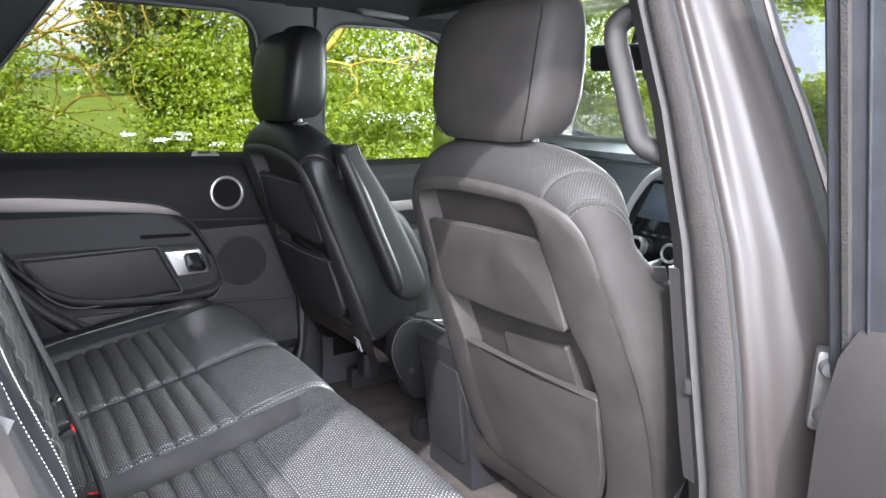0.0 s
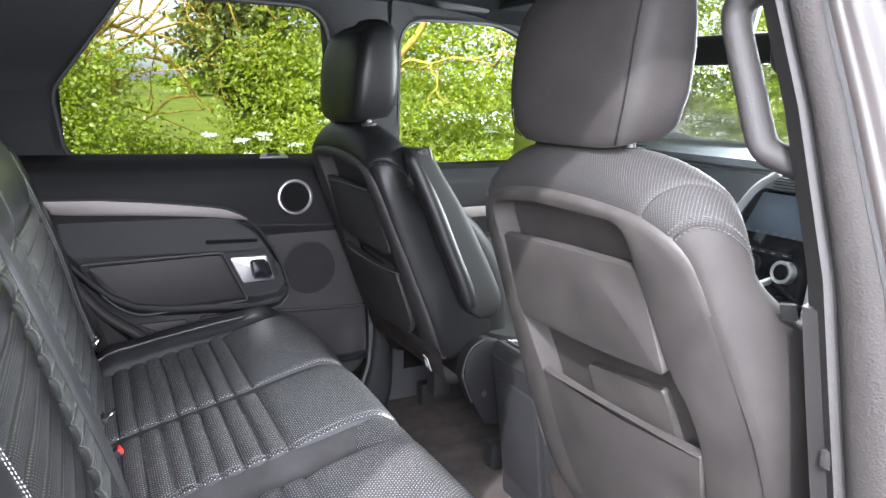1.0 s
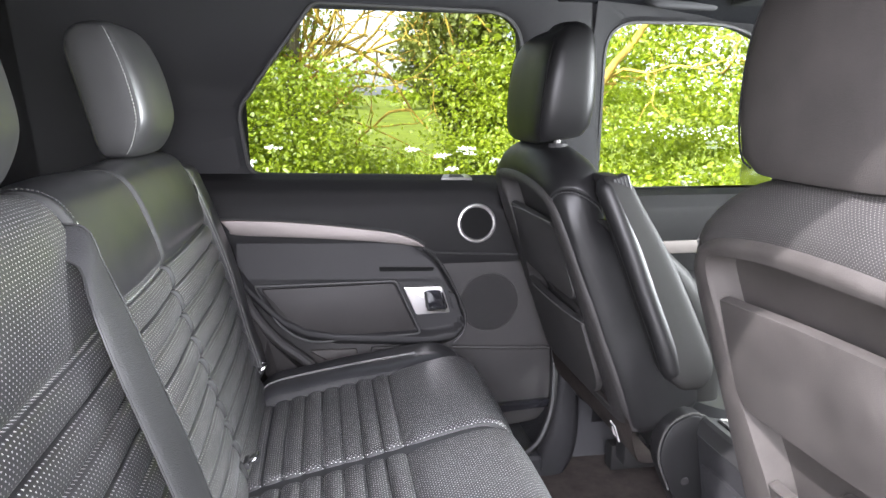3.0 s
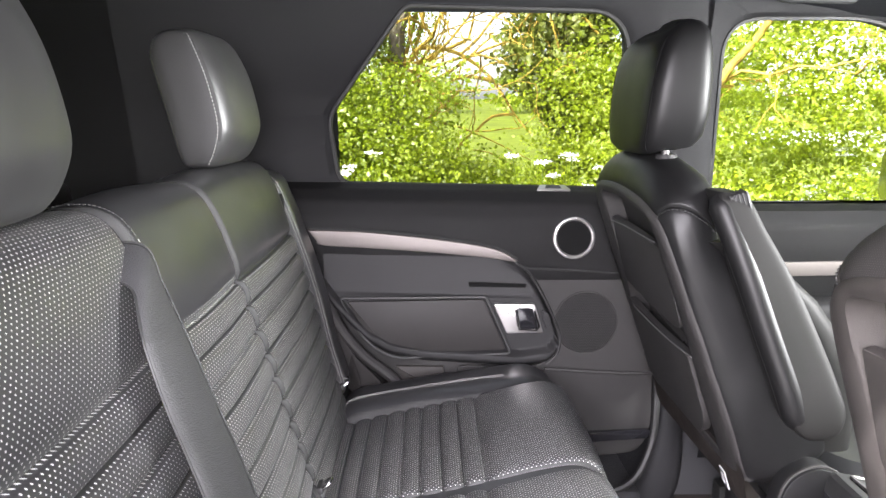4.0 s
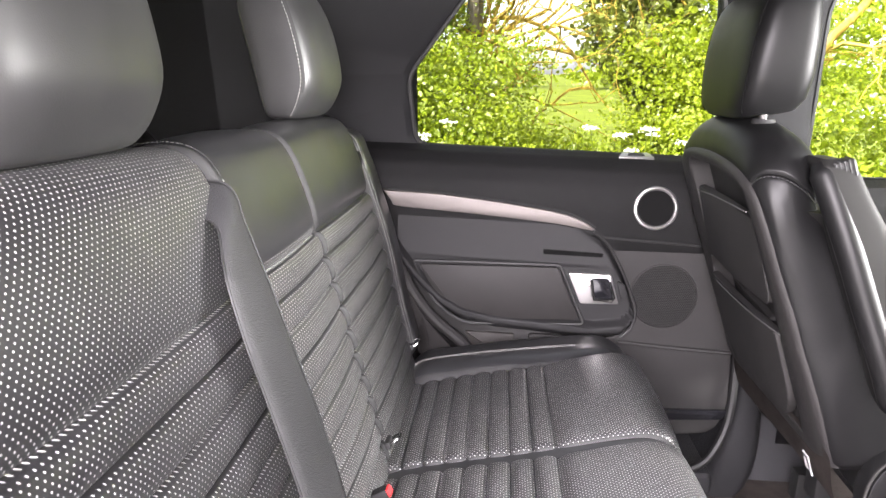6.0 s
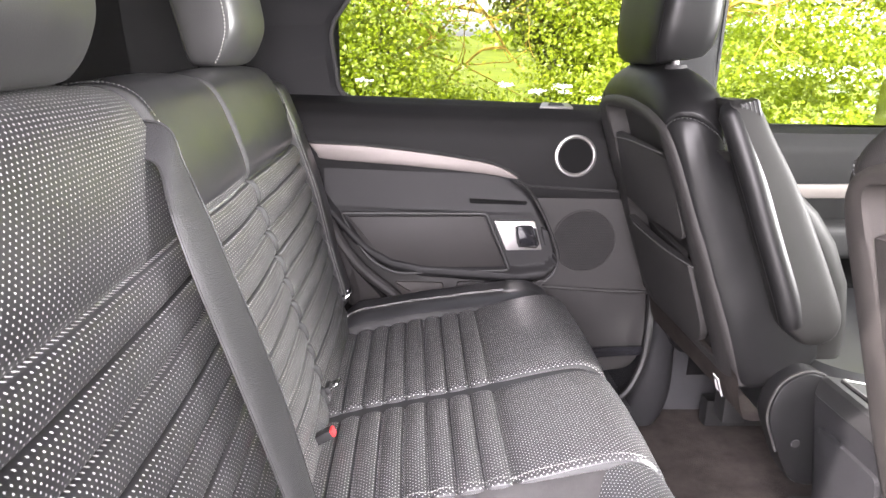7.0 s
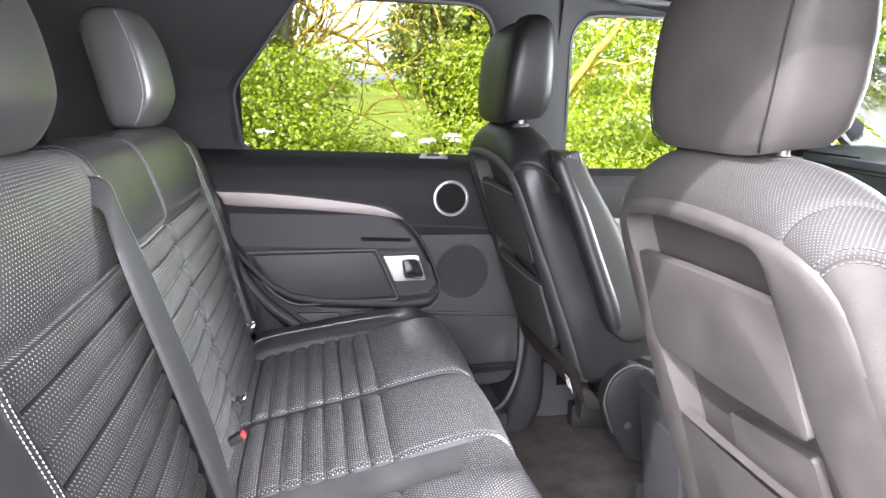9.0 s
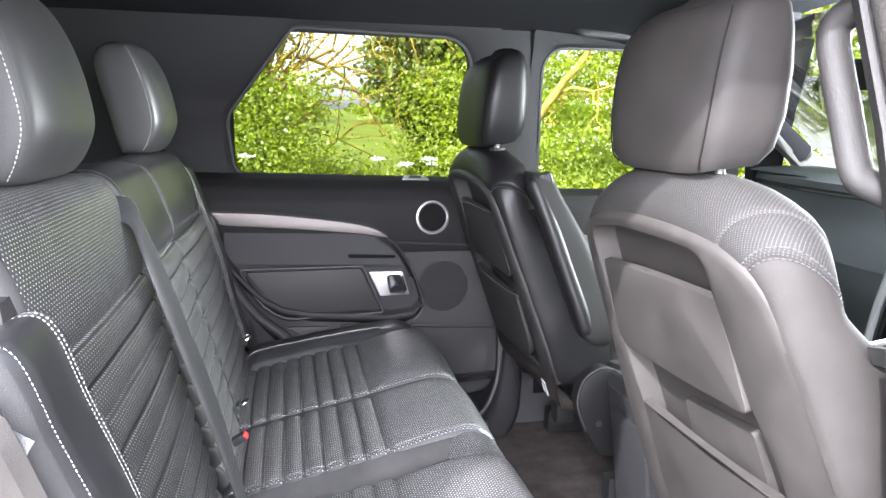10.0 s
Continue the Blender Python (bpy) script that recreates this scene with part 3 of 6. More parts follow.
def armrest(u, v):
    """Runs on from the upper trim, overhangs the inset pad and ends in a rounded lip."""
    x = 0.002 + 0.528 * u
    top_, low_ = ARM_TOP(x), ARM_LOW(x)
    z = top_ * (1 - v) + low_ * v
    ledge = 1.057 - 0.030 * x
    if z >= ledge:
        y = 2.0720 + 0.023 * min(1.0, (z - ledge) / 0.10) ** 0.8 + 0.006 * max(0.0, 1 - (z - ledge) / 0.008)
    else:
        y = 2.0770 + 0.02 * (ledge - z)
    d = z - low_
    if d < 0.048:
        lip = 2.060 + 0.050 * max(0.0, 1 - d / 0.026) ** 1.8
        k = min(1.0, (0.048 - d) / 0.012)
        y = y * (1 - k) + lip * k
    edge_ = min(1.0, max(0.0, (top_ - z) / 0.022)) if x > 0.40 else 1.0
    edge_ = 1 - (1 - edge_) ** 2 * min(1.0, max(0.0, (x - 0.40) / 0.03))
    return (x, 2.105 - (2.105 - y) * edge_, z)


door_arm = rd("armrest", sheet(armrest, 72, 90), PLASTIC, "padded black armrest")
# inset leather pad; it leans out towards its foot
pad_out = rounded([(0.052, 0.0), (0.356, 0.004), (0.408, -0.112), (0.155, -0.120), (0.098, -0.080)], [0.008, 0.008, 0.012, 0.04, 0.05], 6)
pm = frame_of((0, 2.0680, 1.042), (1, 0, 0), (0, 0.03, 1))
under(rd("armrest_pad", moved(plate(pad_out, 0.012, 0.004), pm), LEATHER_BACK, "flat black leather armrest insert"), door_arm)
under(rd("pad_line", tube([pm @ Vector((a, b, -0.001)) for a, b in rounded([(0.04, 0.008), (0.36, 0.010), (0.418, -0.120), (0.15, -0.130), (0.088, -0.086)], [0.008, 0.008, 0.012, 0.04, 0.05], 6)], 0.0036, 6, closed=True), BLACK), door_arm)
# door pull: satin bezel, dark bowl, chrome lever
bez = rounded([(0.378, 0.0), (0.470, 0.0), (0.490, -0.066), (0.408, -0.068)], 0.005, 4)
handle = rd("door_handle", moved(plate(bez, 0.012, 0.003), frame_of((0, 2.0660, 1.035), (1, 0, 0), (0, 0.0, 1))), SATIN, "satin silver inner door handle bezel")
bm2 = frame_of((0, 2.0645, 1.035), (1, 0, 0), (0, 0.0, 1))
under(rd("handle_bowl", moved(plate(rounded([(0.424, -0.008), (0.468, -0.008), (0.480, -0.056), (0.432, -0.058)], 0.012, 5), 0.004, 0.001), bm2), GLOSS, "dark finger bowl", parent=None), handle)
under(rd("handle_lever", moved(tube([(0.427, -0.010, 0.004), (0.436, -0.055, 0.004), (0.474, -0.056, 0.006), (0.478, -0.05, 0.006), (0.466, -0.012, 0.006)], 0.0035, 8), bm2), CHROME, "chrome lever rim"), handle)
rd("handle_end", moved(plate(rounded([(0.484, -0.012), (0.500, -0.02), (0.510, -0.052), (0.496, -0.058)], 0.004, 4), 0.006, 0.002), bm2), PLASTIC)
# tweeter with a silver ring
rc = (0.556, 1.180)
ring = rd("speaker_ring", moved(tube([(0.0425 * math.cos(t), 0.0425 * math.sin(t), 0) for t in (2 * math.pi * k / 48 for k in range(48))], 0.0045, 8, closed=True), frame_of((rc[0], 2.089, rc[1]), (1, 0, 0), (0, 0.06, 1))), SATIN, "satin silver speaker ring")
under(rd("speaker_mesh", moved(plate([(0.041 * math.cos(2 * math.pi * k / 40), 0.041 * math.sin(2 * math.pi * k / 40)) for k in range(40)], 0.006, 0), frame_of((rc[0], 2.0895, rc[1]), (1, 0, 0), (0, 0.06, 1))), MESH, "black speaker mesh"), ring)
# window switch on the belt
sw = rd("window_switch", moved(plate(rounded([(0.478, -0.012), (0.555, -0.012), (0.545, 0.012), (0.488, 0.012)], 0.003, 3), 0.006, 0.0015), frame_of((0.0, 2.150, 1.2865), (1, 0, 0), (0, 0.93, 0.36))), SATIN, "silver window switch plate")
under(rd("switch_button", moved(plate(rounded([(0.497, -0.006), (0.535, -0.006), (0.530, 0.007), (0.502, 0.007)], 0.002, 3), 0.006, 0.001), frame_of((0.0, 2.1495, 1.2885), (1, 0, 0), (0, 0.93, 0.36))), BLACK), sw)
# lower front panel with its grille
lowp = rounded([(0.445, 1.108), (0.735, 1.096), (0.752, 0.95), (0.757, 0.72), (0.73, 0.66), (0.30, 0.62), (0.30, 0.88), (0.50, 0.88), (0.53, 0.96), (0.49, 1.05)], [0.01, 0.015, 0.05, 0.05, 0.05, 0.01, 0.01, 0.03, 0.04, 0.04], 5)
low_panel = rd("lower_panel", moved(plate(lowp, 0.03, 0.004), DOOR(2.100)), PANEL, "grained black lower door panel")
low_panel.data.polygons.foreach_set("use_smooth", [False] * len(low_panel.data.polygons))
gv, gf = [], []
for i in range(-26, 27):
    for j in range(-26, 27):
        gx, gz = i * 0.0043 + (j % 2) * 0.00215, j * 0.0038
        if gx * gx + gz * gz < 0.072 ** 2 * 0.96:
            o = len(gv)
            gv += [(0.592 + gx + 0.0018 * math.cos(a * math.pi / 3), 2.0990, 0.982 + gz + 0.0018 * math.sin(a * math.pi / 3)) for a in range(6)]
            gf.append([o + a for a in range(6)])
grille = link("speaker_grille", gv, gf, MESH, rear_door, "round perforated speaker grille", smooth=False)
fit_door(grille)
grille["kind"] = "stuff"
rd("speaker_rim", moved(tube([(0.073 * math.cos(t), 0.073 * math.sin(t), 0) for t in (2 * math.pi * k / 48 for k in range(48))], 0.0018, 6, closed=True), frame_of((0.592, 2.0995, 0.982), (1, 0, 0), (0, 0, 1))), PANEL)
rd("pocket_lip", tube([(0.50, 2.097, 0.872), (0.60, 2.094, 0.866), (0.70, 2.094, 0.861), (0.752, 2.098, 0.858)], 0.005, 8), PANEL)
rd("pocket", moved(plate(rounded([(0.575, 0.715), (0.755, 0.722), (0.755, 0.70), (0.60, 0.69)], 0.006, 3), 0.01, 0.003), DOOR(2.090)), GLOSS)
# lower trim behind the armrest, running to the wheel arch
rd("lower_trim", moved(plate(rounded([(0.02, 1.02), (0.20, 0.93), (0.52, 0.90), (0.52, 0.64), (0.22, 0.64)], [0.02, 0.05, 0.01, 0.02, 0.06], 6), 0.03, 0.008), DOOR(2.108)), PANEL)
rd("bin", moved(plate(rounded([(0.155, 0.880), (0.268, 0.878), (0.278, 0.80), (0.19, 0.81)], 0.006, 4), 0.012, 0.004), DOOR(2.100)), SHELL, "grey lower door bin edge")
# wheel-arch seal and the folded trim beside the seat
arch = part("trim_arch", tube(smooth_line([(0.00, 2.075, 1.06), (0.035, 2.07, 0.985), (0.085, 2.07, 0.92), (0.15, 2.07, 0.865), (0.21, 2.07, 0.80)], 6), 0.013, 10), PANEL)
tagged(arch, "black rubber and plastic trim round the wheel arch", "door seal", kind="structure")
arch2 = part("trim_arch", loft([[(x - 0.07, 2.075, z - 0.02), (x + 0.005, 2.055, z), (x + 0.005, 2.12, z), (x - 0.07, 2.12, z - 0.02)] for x, z in ((-0.01, 1.08), (0.02, 0.99), (0.065, 0.92), (0.12, 0.86), (0.17, 0.79))]), PILLAR_NEAR)
tagged(arch2, "grey plastic panel between seat and door", "side trim", kind="structure")

# ---- far front door ----
front_door = thing("front_door", "closed front passenger door with black trim", "car door", at=(1.2, 2.16, 0.9))


def fd(name, bm, material, label="", parent=None):
    ob = part(name, bm, material, front_door, label)
    return fit_door(ob)


fd("window_frame", ring_panel(FRONT_WIN, 0.83, 1.70, 1.225, 1.70, far), WINDOW_TRIM)
fp = fd("pane", sheet(lambda u, v: far(0.82 + 0.86 * u, 1.21 + 0.46 * v, -0.03), 6, 6, 0.004), GLASS, "clear side window glass")
fp.visible_shadow = False
fd("window_seal", tube([far(x, z, 0.002) for x, z in FRONT_WIN], 0.0055, 6, closed=True), BLACK)


def fupper(u, v):
    prof = ((2.215, 1.246), (2.165, 1.246), (2.13, 1.233), (2.112, 1.20), (2.108, 1.15), (2.11, 1.05), (2.12, 0.90), (2.13, 0.62))
    k = v * (len(prof) - 1)
    i = min(int(k), len(prof) - 2)
    f = k - i
    y, z = (prof[i][j] * (1 - f) + prof[i + 1][j] * f for j in range(2))
    return (0.885 + 0.86 * u, y, z)


fd("door_skin", sheet(lambda u, v: (0.79 + 1.1 * u, 2.26 + 0.05 * math.sin(math.pi * v), 0.46 + 0.76 * v), 8, 10, 0.02), PAINT, "bronze-grey painted outer skin")
fd("door_trim", sheet(fupper, 16, 28, 0.015), PLASTIC, "soft black front door trim")
fd("inlay", moved(plate([(0.88, 1.118), (1.5, 1.125), (1.5, 1.092), (0.88, 1.085)], 0.012, 0.003), DOOR(2.103)), STRIP, "brushed silver-grey inlay strip")
fd("armrest", box(0.95, 1.55, 2.03, 2.12, 0.96, 1.04, 0.025, 4), PLASTIC, "padded black armrest")
mirror = fd("door_mirror", loft([[(x, 2.36 + hy * math.cos(t), 1.285 + hz * math.sin(t)) for t in (2 * math.pi * k / 20 for k in range(20))] for x, hy, hz in ((1.52, 0.10, 0.06), (1.55, 0.13, 0.085), (1.60, 0.13, 0.09), (1.66, 0.10, 0.07), (1.69, 0.04, 0.03))]), STRIP, "silver-grey door mirror housing")
fd("mirror_glass", moved(plate(rounded([(-0.11, -0.068), (0.11, -0.068), (0.115, 0.06), (-0.105, 0.068)], 0.03, 5), 0.004, 0.001), frame_of((1.515, 2.36, 1.285), (0, -1, 0), (0, 0, 1))), CHROME, "mirror glass")
fd("mirror_arm", box(1.56, 1.62, 2.19, 2.27, 1.235, 1.265, 0.01, 2), BLACK)


for ob in front_door.children:
    if "mirror" in ob.name:
        ob.location.x -= 0.045


# ---- seats: front pair ----
SB = Vector((-0.339, 0, 0.941))      # up along the back
SN = Vector((-0.941, 0, -0.339))     # out of the back, to the rear


def front_seat(yc, x_shift, label, hard, hide, yoke, yoke_label, cut, rise=0.0):
    seat = thing("front_seat", label, "car seat", "front seats", at=(0.95 + x_shift, yc, 0.56))
    out_ = -1 if yc < YC else 1             # the side towards the door
    o = Vector((0.645 + x_shift, yc, 1.246))
    P = lambda a, b, c=0.0: o + Vector((0, a, 0)) + SB * b + SN * c
    R = lambda a, b, c=0.0: P(-a * out_, b, c)      # a grows towards the car's middle
    M = lambda c: frame_of(o + SN * c, (0, -1, 0), SB)
    turned = lambda pts: [(a * out_, b) for a, b in (pts if out_ > 0 else pts[::-1])]

    def add(name, bm, material, lab="", sharp=True):
        return fit_door(part(name, bm, material, seat, lab))

    # edge of the back, from the outer foot over the top to the inner foot
    ctrl = ((-0.20, -0.56), (-0.245, -0.50), (-0.270, -0.40), (-0.284, -0.293), (-0.283, -0.198), (-0.269, -0.11), (-0.250, -0.031), (-0.236, 0.018), (-0.216, 0.047), (-0.187, 0.0635), (-0.146, 0.0755), (-0.08, 0.082), (-0.02, 0.084), (0.05, 0.082), (0.12, 0.072), (0.165, 0.058), (0.193, 0.036), (0.206, 0.0), (0.212, -0.05), (0.217, -0.11), (0.226, -0.20), (0.236, -0.30), (0.236, -0.40), (0.220, -0.50), (0.18, -0.56))
    cl = np.array([(p.x, max(p.y, cut)) for p in smooth_line([(a, b, 0) for a, b in ctrl], 10)])
    al = np.r_[0, np.cumsum(np.linalg.norm(np.diff(cl, axis=0), axis=1))]
    LL = al[-1]
    edge = lambda l: np.array([np.interp(l, al, cl[:, 0]), np.interp(l, al, cl[:, 1])])

    def normal(l):
        d = edge(min(l + 0.02, LL)) - edge(max(l - 0.02, 0))
        d /= np.linalg.norm(d)
        return np.array([-d[1], d[0]])

    l_of = lambda a: float(np.interp(a, cl[60:180, 0], al[60:180]))
    seams = (l_of(-0.206), l_of(-0.163), l_of(0.178))
    DEPTH = lambda b: float(np.interp(b, [-0.56, -0.495, -0.315, -0.202, -0.144, -0.101, -0.071, -0.044, -0.017, 0.018, 0.064, 0.09], [0.12, 0.14, 0.168, 0.176, 0.161, 0.136, 0.112, 0.093, 0.080, 0.082, 0.078, 0.07]))
    V = [0, 0.10, 0.25, 0.45, 0.65, 0.8, 0.9, 1.0]
    TOP_F, TOP_O = [0, 0.006, 0.025, 0.055, 0.085, 0.105, 0.110, 0.10], [-0.006, 0.016, 0.038, 0.049, 0.039, 0.010, -0.03, -0.09]
    SID_F, SID_O = [0, 0.05, 0.2, 0.5, 0.8, 0.95, 1.0, 0.93], [-0.006, 0.004, 0.011, 0.012, 0.002, -0.014, -0.04, -0.09]
    curve = lambda ys: (lambda v, q=[p.y for p in smooth_line([(i, y, 0) for i, y in enumerate(ys)], 8)], w=[p.y for p in smooth_line([(i, y, 0) for i, y in enumerate(V)], 8)]: float(np.interp(v, w, q)))
    tf, to, sf, so = curve(TOP_F), curve(TOP_O), curve(SID_F), curve(SID_O)

    def skin(l, v, lift=0.0):
        """A point of the upholstery, at a length along the edge and a share of the way forward."""
        l = l - 0.13 * v * v * max(0, 1 - abs(l - seams[0]) / 0.30) + 0.10 * v * v * max(0, 1 - abs(l - seams[2]) / 0.30)
        l = min(max(l, 0.0), LL)
        a, b = edge(l)
        n = normal(l)
        k = min(1, max(0, n[1])) ** 1.5
        fwd = (1 - k) * sf(v) * DEPTH(b) + k * tf(v)
        off = (1 - k) * so(v) + k * to(v) - 0.010 * k * min(1, max(0, (abs(a) - 0.05) / 0.12)) * math.sin(math.pi * min(1, v * 1.2))
        return R(a + n[0] * (off + lift), b + n[1] * (off + lift), -fwd + lift * 0.3 * (1 if v < 0.3 else 0))

    knots = sorted(set(list(np.linspace(0, LL, 110)) + [s + d for s in seams for d in (-0.004, -0.0015, 0, 0.0015, 0.004)]))
    vs = np.linspace(0, 1, 34)
    verts, uvs = [], []
    for l in knots:
        run, last = 0.0, None
        for v in vs:
            dip = max(math.exp(-((l - s) / 0.0018) ** 2) for s in seams) * (0.0035 if v < 0.85 else 0)
            pillow = 0.0012 * math.exp(-((l - seams[0] - 0.02) / 0.016) ** 2)
            wr = 0.0011 * noise.noise((l * 14, v * 5, yc)) + 0.0006 * noise.noise((l * 45, v * 14, yc + 3))
            p = skin(l, float(v), pillow + wr - dip)
            run += (p - last).length if last is not None else 0
            last = p
            verts.append(tuple(p))
            uvs.append((l, run))
    nv = len(vs)
    yoke_f, body_f = [], []
    for i in range(len(knots) - 1):
        mid = (knots[i] + knots[i + 1]) / 2
        for j in range(nv - 1):
            q = (i * nv + j, i * nv + j + 1, (i + 1) * nv + j + 1, (i + 1) * nv + j)
            (yoke_f if seams[0] < mid < seams[2] and j < nv - 5 else body_f).append(q if out_ < 0 else q[::-1])
    body_f.append(tuple(i * nv + nv - 1 for i in range(len(knots))))
    body_f.append(tuple(range(nv)) + tuple((len(knots) - 1) * nv + j for j in range(nv - 1, -1, -1)))
    body = fit_door(link("backrest", verts, body_f, hide, seat, "smooth black leather seat back", uvs))
    fit_door(link("yoke", verts, yoke_f, yoke, seat, yoke_label, uvs))
    for l, lift in ((seams[0] - 0.005, 0.0006), (seams[0] + 0.005, 0.0010), (seams[2] + 0.005, 0.0006)):
        under(stitches("stitching", [skin(l, float(v), lift) for v in np.linspace(0.04, 0.93, 60)], DARK_THREAD, seat, 0.0062, 0.0046, 0.0009), body)

    # hard shell: a wide frame round a deep recess
    inner = rounded([(-0.139, 0.063), (-0.141, 0.002), (-0.153, -0.068), (-0.163, -0.136), (-0.186, -0.184), (-0.192, -0.25), (-0.168, -0.44), (-0.12, -0.535), (0.11, -0.535), (0.158, -0.44), (0.156, -0.258), (0.166, -0.16), (0.166, -0.01), (0.164, 0.047), (0.05, 0.064)], [0.042, 0.02, 0.03, 0.03, 0.03, 0.03, 0.06, 0.05, 0.05, 0.06, 0.02, 0.02, 0.02, 0.03, 0.05], 7)
    inner = [(a, max(b, cut + 0.025)) for a, b in inner]
    outer = [tuple(p) for p in cl[::4]]
    cen = Vector((0.0, -0.20))

    def polar(poly, n=180):
        """Where rays from the middle meet an outline."""
        q = [Vector(p) - cen for p in poly]
        res = []
        for k in range(n):
            t = 2 * math.pi * k / n
            d = Vector((math.cos(t), math.sin(t)))
            best = 0.2
            for p0, p1 in zip(q, q[1:] + q[:1]):
                e = p1 - p0
                det = d.x * -e.y + e.x * d.y
                if abs(det) < 1e-12:
                    continue
                r = (p0.x * -e.y + e.x * p0.y) / det
                s = (d.x * p0.y - d.y * p0.x) / det
                if r > 0 and -1e-6 <= s <= 1 + 1e-6:
                    best = r
            res.append(cen + d * best)
        return res

    ro, ri = polar(outer), polar(inner)

    def mixed(f, grow, c):
        out = []
        for p, q in zip(ro, ri):
            m = p.lerp(q, f)
            m = m + (m - cen).normalized() * grow
            bow = -0.010 * max(0, (abs(m.x) - 0.16) / 0.11) ** 2
            out.append(R(m.x, m.y, c + bow))
        return out if out_ < 0 else out[::-1]

    rings = [mixed(0, 0.004, -0.035), mixed(0, 0.003, -0.006), mixed(0, 0.001, 0.002), mixed(0, -0.003, 0.0055), mixed(0.12, -0.003, 0.007), mixed(0.5, 0, 0.0075), mixed(0.9, 0, 0.006), mixed(1, 0.002, 0.004), mixed(1, 0, 0.0), mixed(1, -0.003, -0.022), mixed(1, -0.006, -0.028), mixed(1, -0.03, -0.029)]
    add("shell", loft(rings), hard, "scuffed grey-black plastic seat back shell")
    tip = lambda deg, b0: pose(0, b0, 0, deg) @ pose(0, -b0, 0)
    up = rounded([(-0.1395, 0.002), (0.02, -0.001), (0.163, -0.010), (0.167, -0.152), (0.0, -0.152), (-0.160, -0.140)], [0.004, 0.05, 0.004, 0.03, 0.04, 0.012], 5)
    add("upper_pocket", moved(plate(turned([(a, b) for a, b in up]), 0.012, 0.003), M(0.001) @ tip(-3.5, -0.005)), hard, "scuffed plastic upper pocket panel")
    lin = rounded([(-0.118, -0.195), (0.05, -0.218), (0.052, -0.34), (-0.13, -0.34)], [0.01, 0.012, 0.01, 0.01], 4)
    add("pocket_liner", moved(plate(turned([(a, b) for a, b in lin]), 0.012, 0.004), M(-0.016)), hard, "raised rib inside the map pocket")
    low_b = cut + 0.027
    mid_b = max(-0.42, low_b + 0.05)
    lo = rounded([(-0.1905, -0.250 + rise), (-0.065, -0.262 + rise), (0.056, -0.263 + rise), (0.154, -0.258 + rise), (0.156, mid_b), (0.108, low_b), (-0.118, low_b), (-0.165, mid_b)], [0.006, 0.05, 0.05, 0.004, 0.06, 0.04, 0.04, 0.05], 6)
    pocket = add("lower_pocket", moved(plate(turned([(a, b) for a, b in lo]), 0.014, 0.004, 3), M(0.006 + 0.06 * rise) @ tip(-2.0, -0.26 + rise)), hard, "scuffed plastic lower map pocket")
    # carpeted foot of the back
    low = cut - 0.068
    add("back_skirt", sheet(lambda u, v: P((0.46 * u - 0.25) * out_, low + 0.10 * v + 0.006 * math.sin(5 * u), 0.003 + 0.007 * math.sin(math.pi * min(1, 0.15 + v)) - 0.035 * max(0, 0.12 - v) / 0.12), 20, 12, 0.012), CARPET, "grey cloth flap below the shell")
    # head restraint
    hr = []
    cx0 = 0.674 + x_shift
    for z, hx, hy, dx in ((1.392, 0.030, 0.085, 0.0), (1.396, 0.045, 0.112, 0.0), (1.412, 0.055, 0.126, 0.0), (1.45, 0.058, 0.136, 0.002), (1.50, 0.056, 0.140, 0.004), (1.545, 0.050, 0.139, 0.006), (1.570, 0.044, 0.132, 0.009), (1.583, 0.037, 0.124, 0.011), (1.592, 0.028, 0.110, 0.012), (1.597, 0.018, 0.090, 0.012), (1.599, 0.008, 0.05, 0.012)):
        hr.append([(cx0 + dx + hx * math.copysign(abs(math.cos(t)) ** 0.46, math.cos(t)), yc + hy * math.copysign(abs(math.sin(t)) ** 0.40, math.sin(t)), z + 0.010 * math.cos(t)) for t in (2 * math.pi * k / 64 for k in range(64))])
    head = add("headrest", loft(hr), hide, "smooth black leather head restraint with a centre seam")
    for sgn in (-1, 1):
        seam = [(cx0 + dx - hx * 0.858, yc + sgn * hy * 0.876, z - 0.0085) for z, hx, hy, dx in ((1.400, 0.048, 0.115, 0.0), (1.412, 0.055, 0.126, 0.0), (1.45, 0.058, 0.136, 0.002), (1.50, 0.056, 0.140, 0.004), (1.545, 0.050, 0.139, 0.006), (1.575, 0.042, 0.131, 0.010), (1.590, 0.030, 0.112, 0.012))]
        under(add("headrest_seam", tube(smooth_line(seam, 4), 0.0011, 6), MESH), head)
    for sgn in (-1, 1):
        under(add("headrest_post", tube([(cx0 - 0.004, yc + sgn * 0.088, 1.34), (cx0 - 0.006, yc + sgn * 0.088, 1.40)], 0.0065, 12), STEEL, "chrome head restraint post"), head)
        add("post_collar", tube([(cx0 - 0.004, yc + sgn * 0.088, 1.368), (cx0 - 0.004, yc + sgn * 0.088, 1.386)], [0.022, 0.017], 16), PLASTIC)
    # cushion, side covers and rails
    add("cushion", loft([superring(1.15 + x_shift, yc, z, hx, hy, 3.2, 40) for z, hx, hy in ((0.70, 0.20, 0.235), (0.74, 0.235, 0.26), (0.80, 0.25, 0.27), (0.86, 0.245, 0.265), (0.885, 0.22, 0.24), (0.89, 0.1, 0.1))]), LEATHER, "black leather seat cushion")
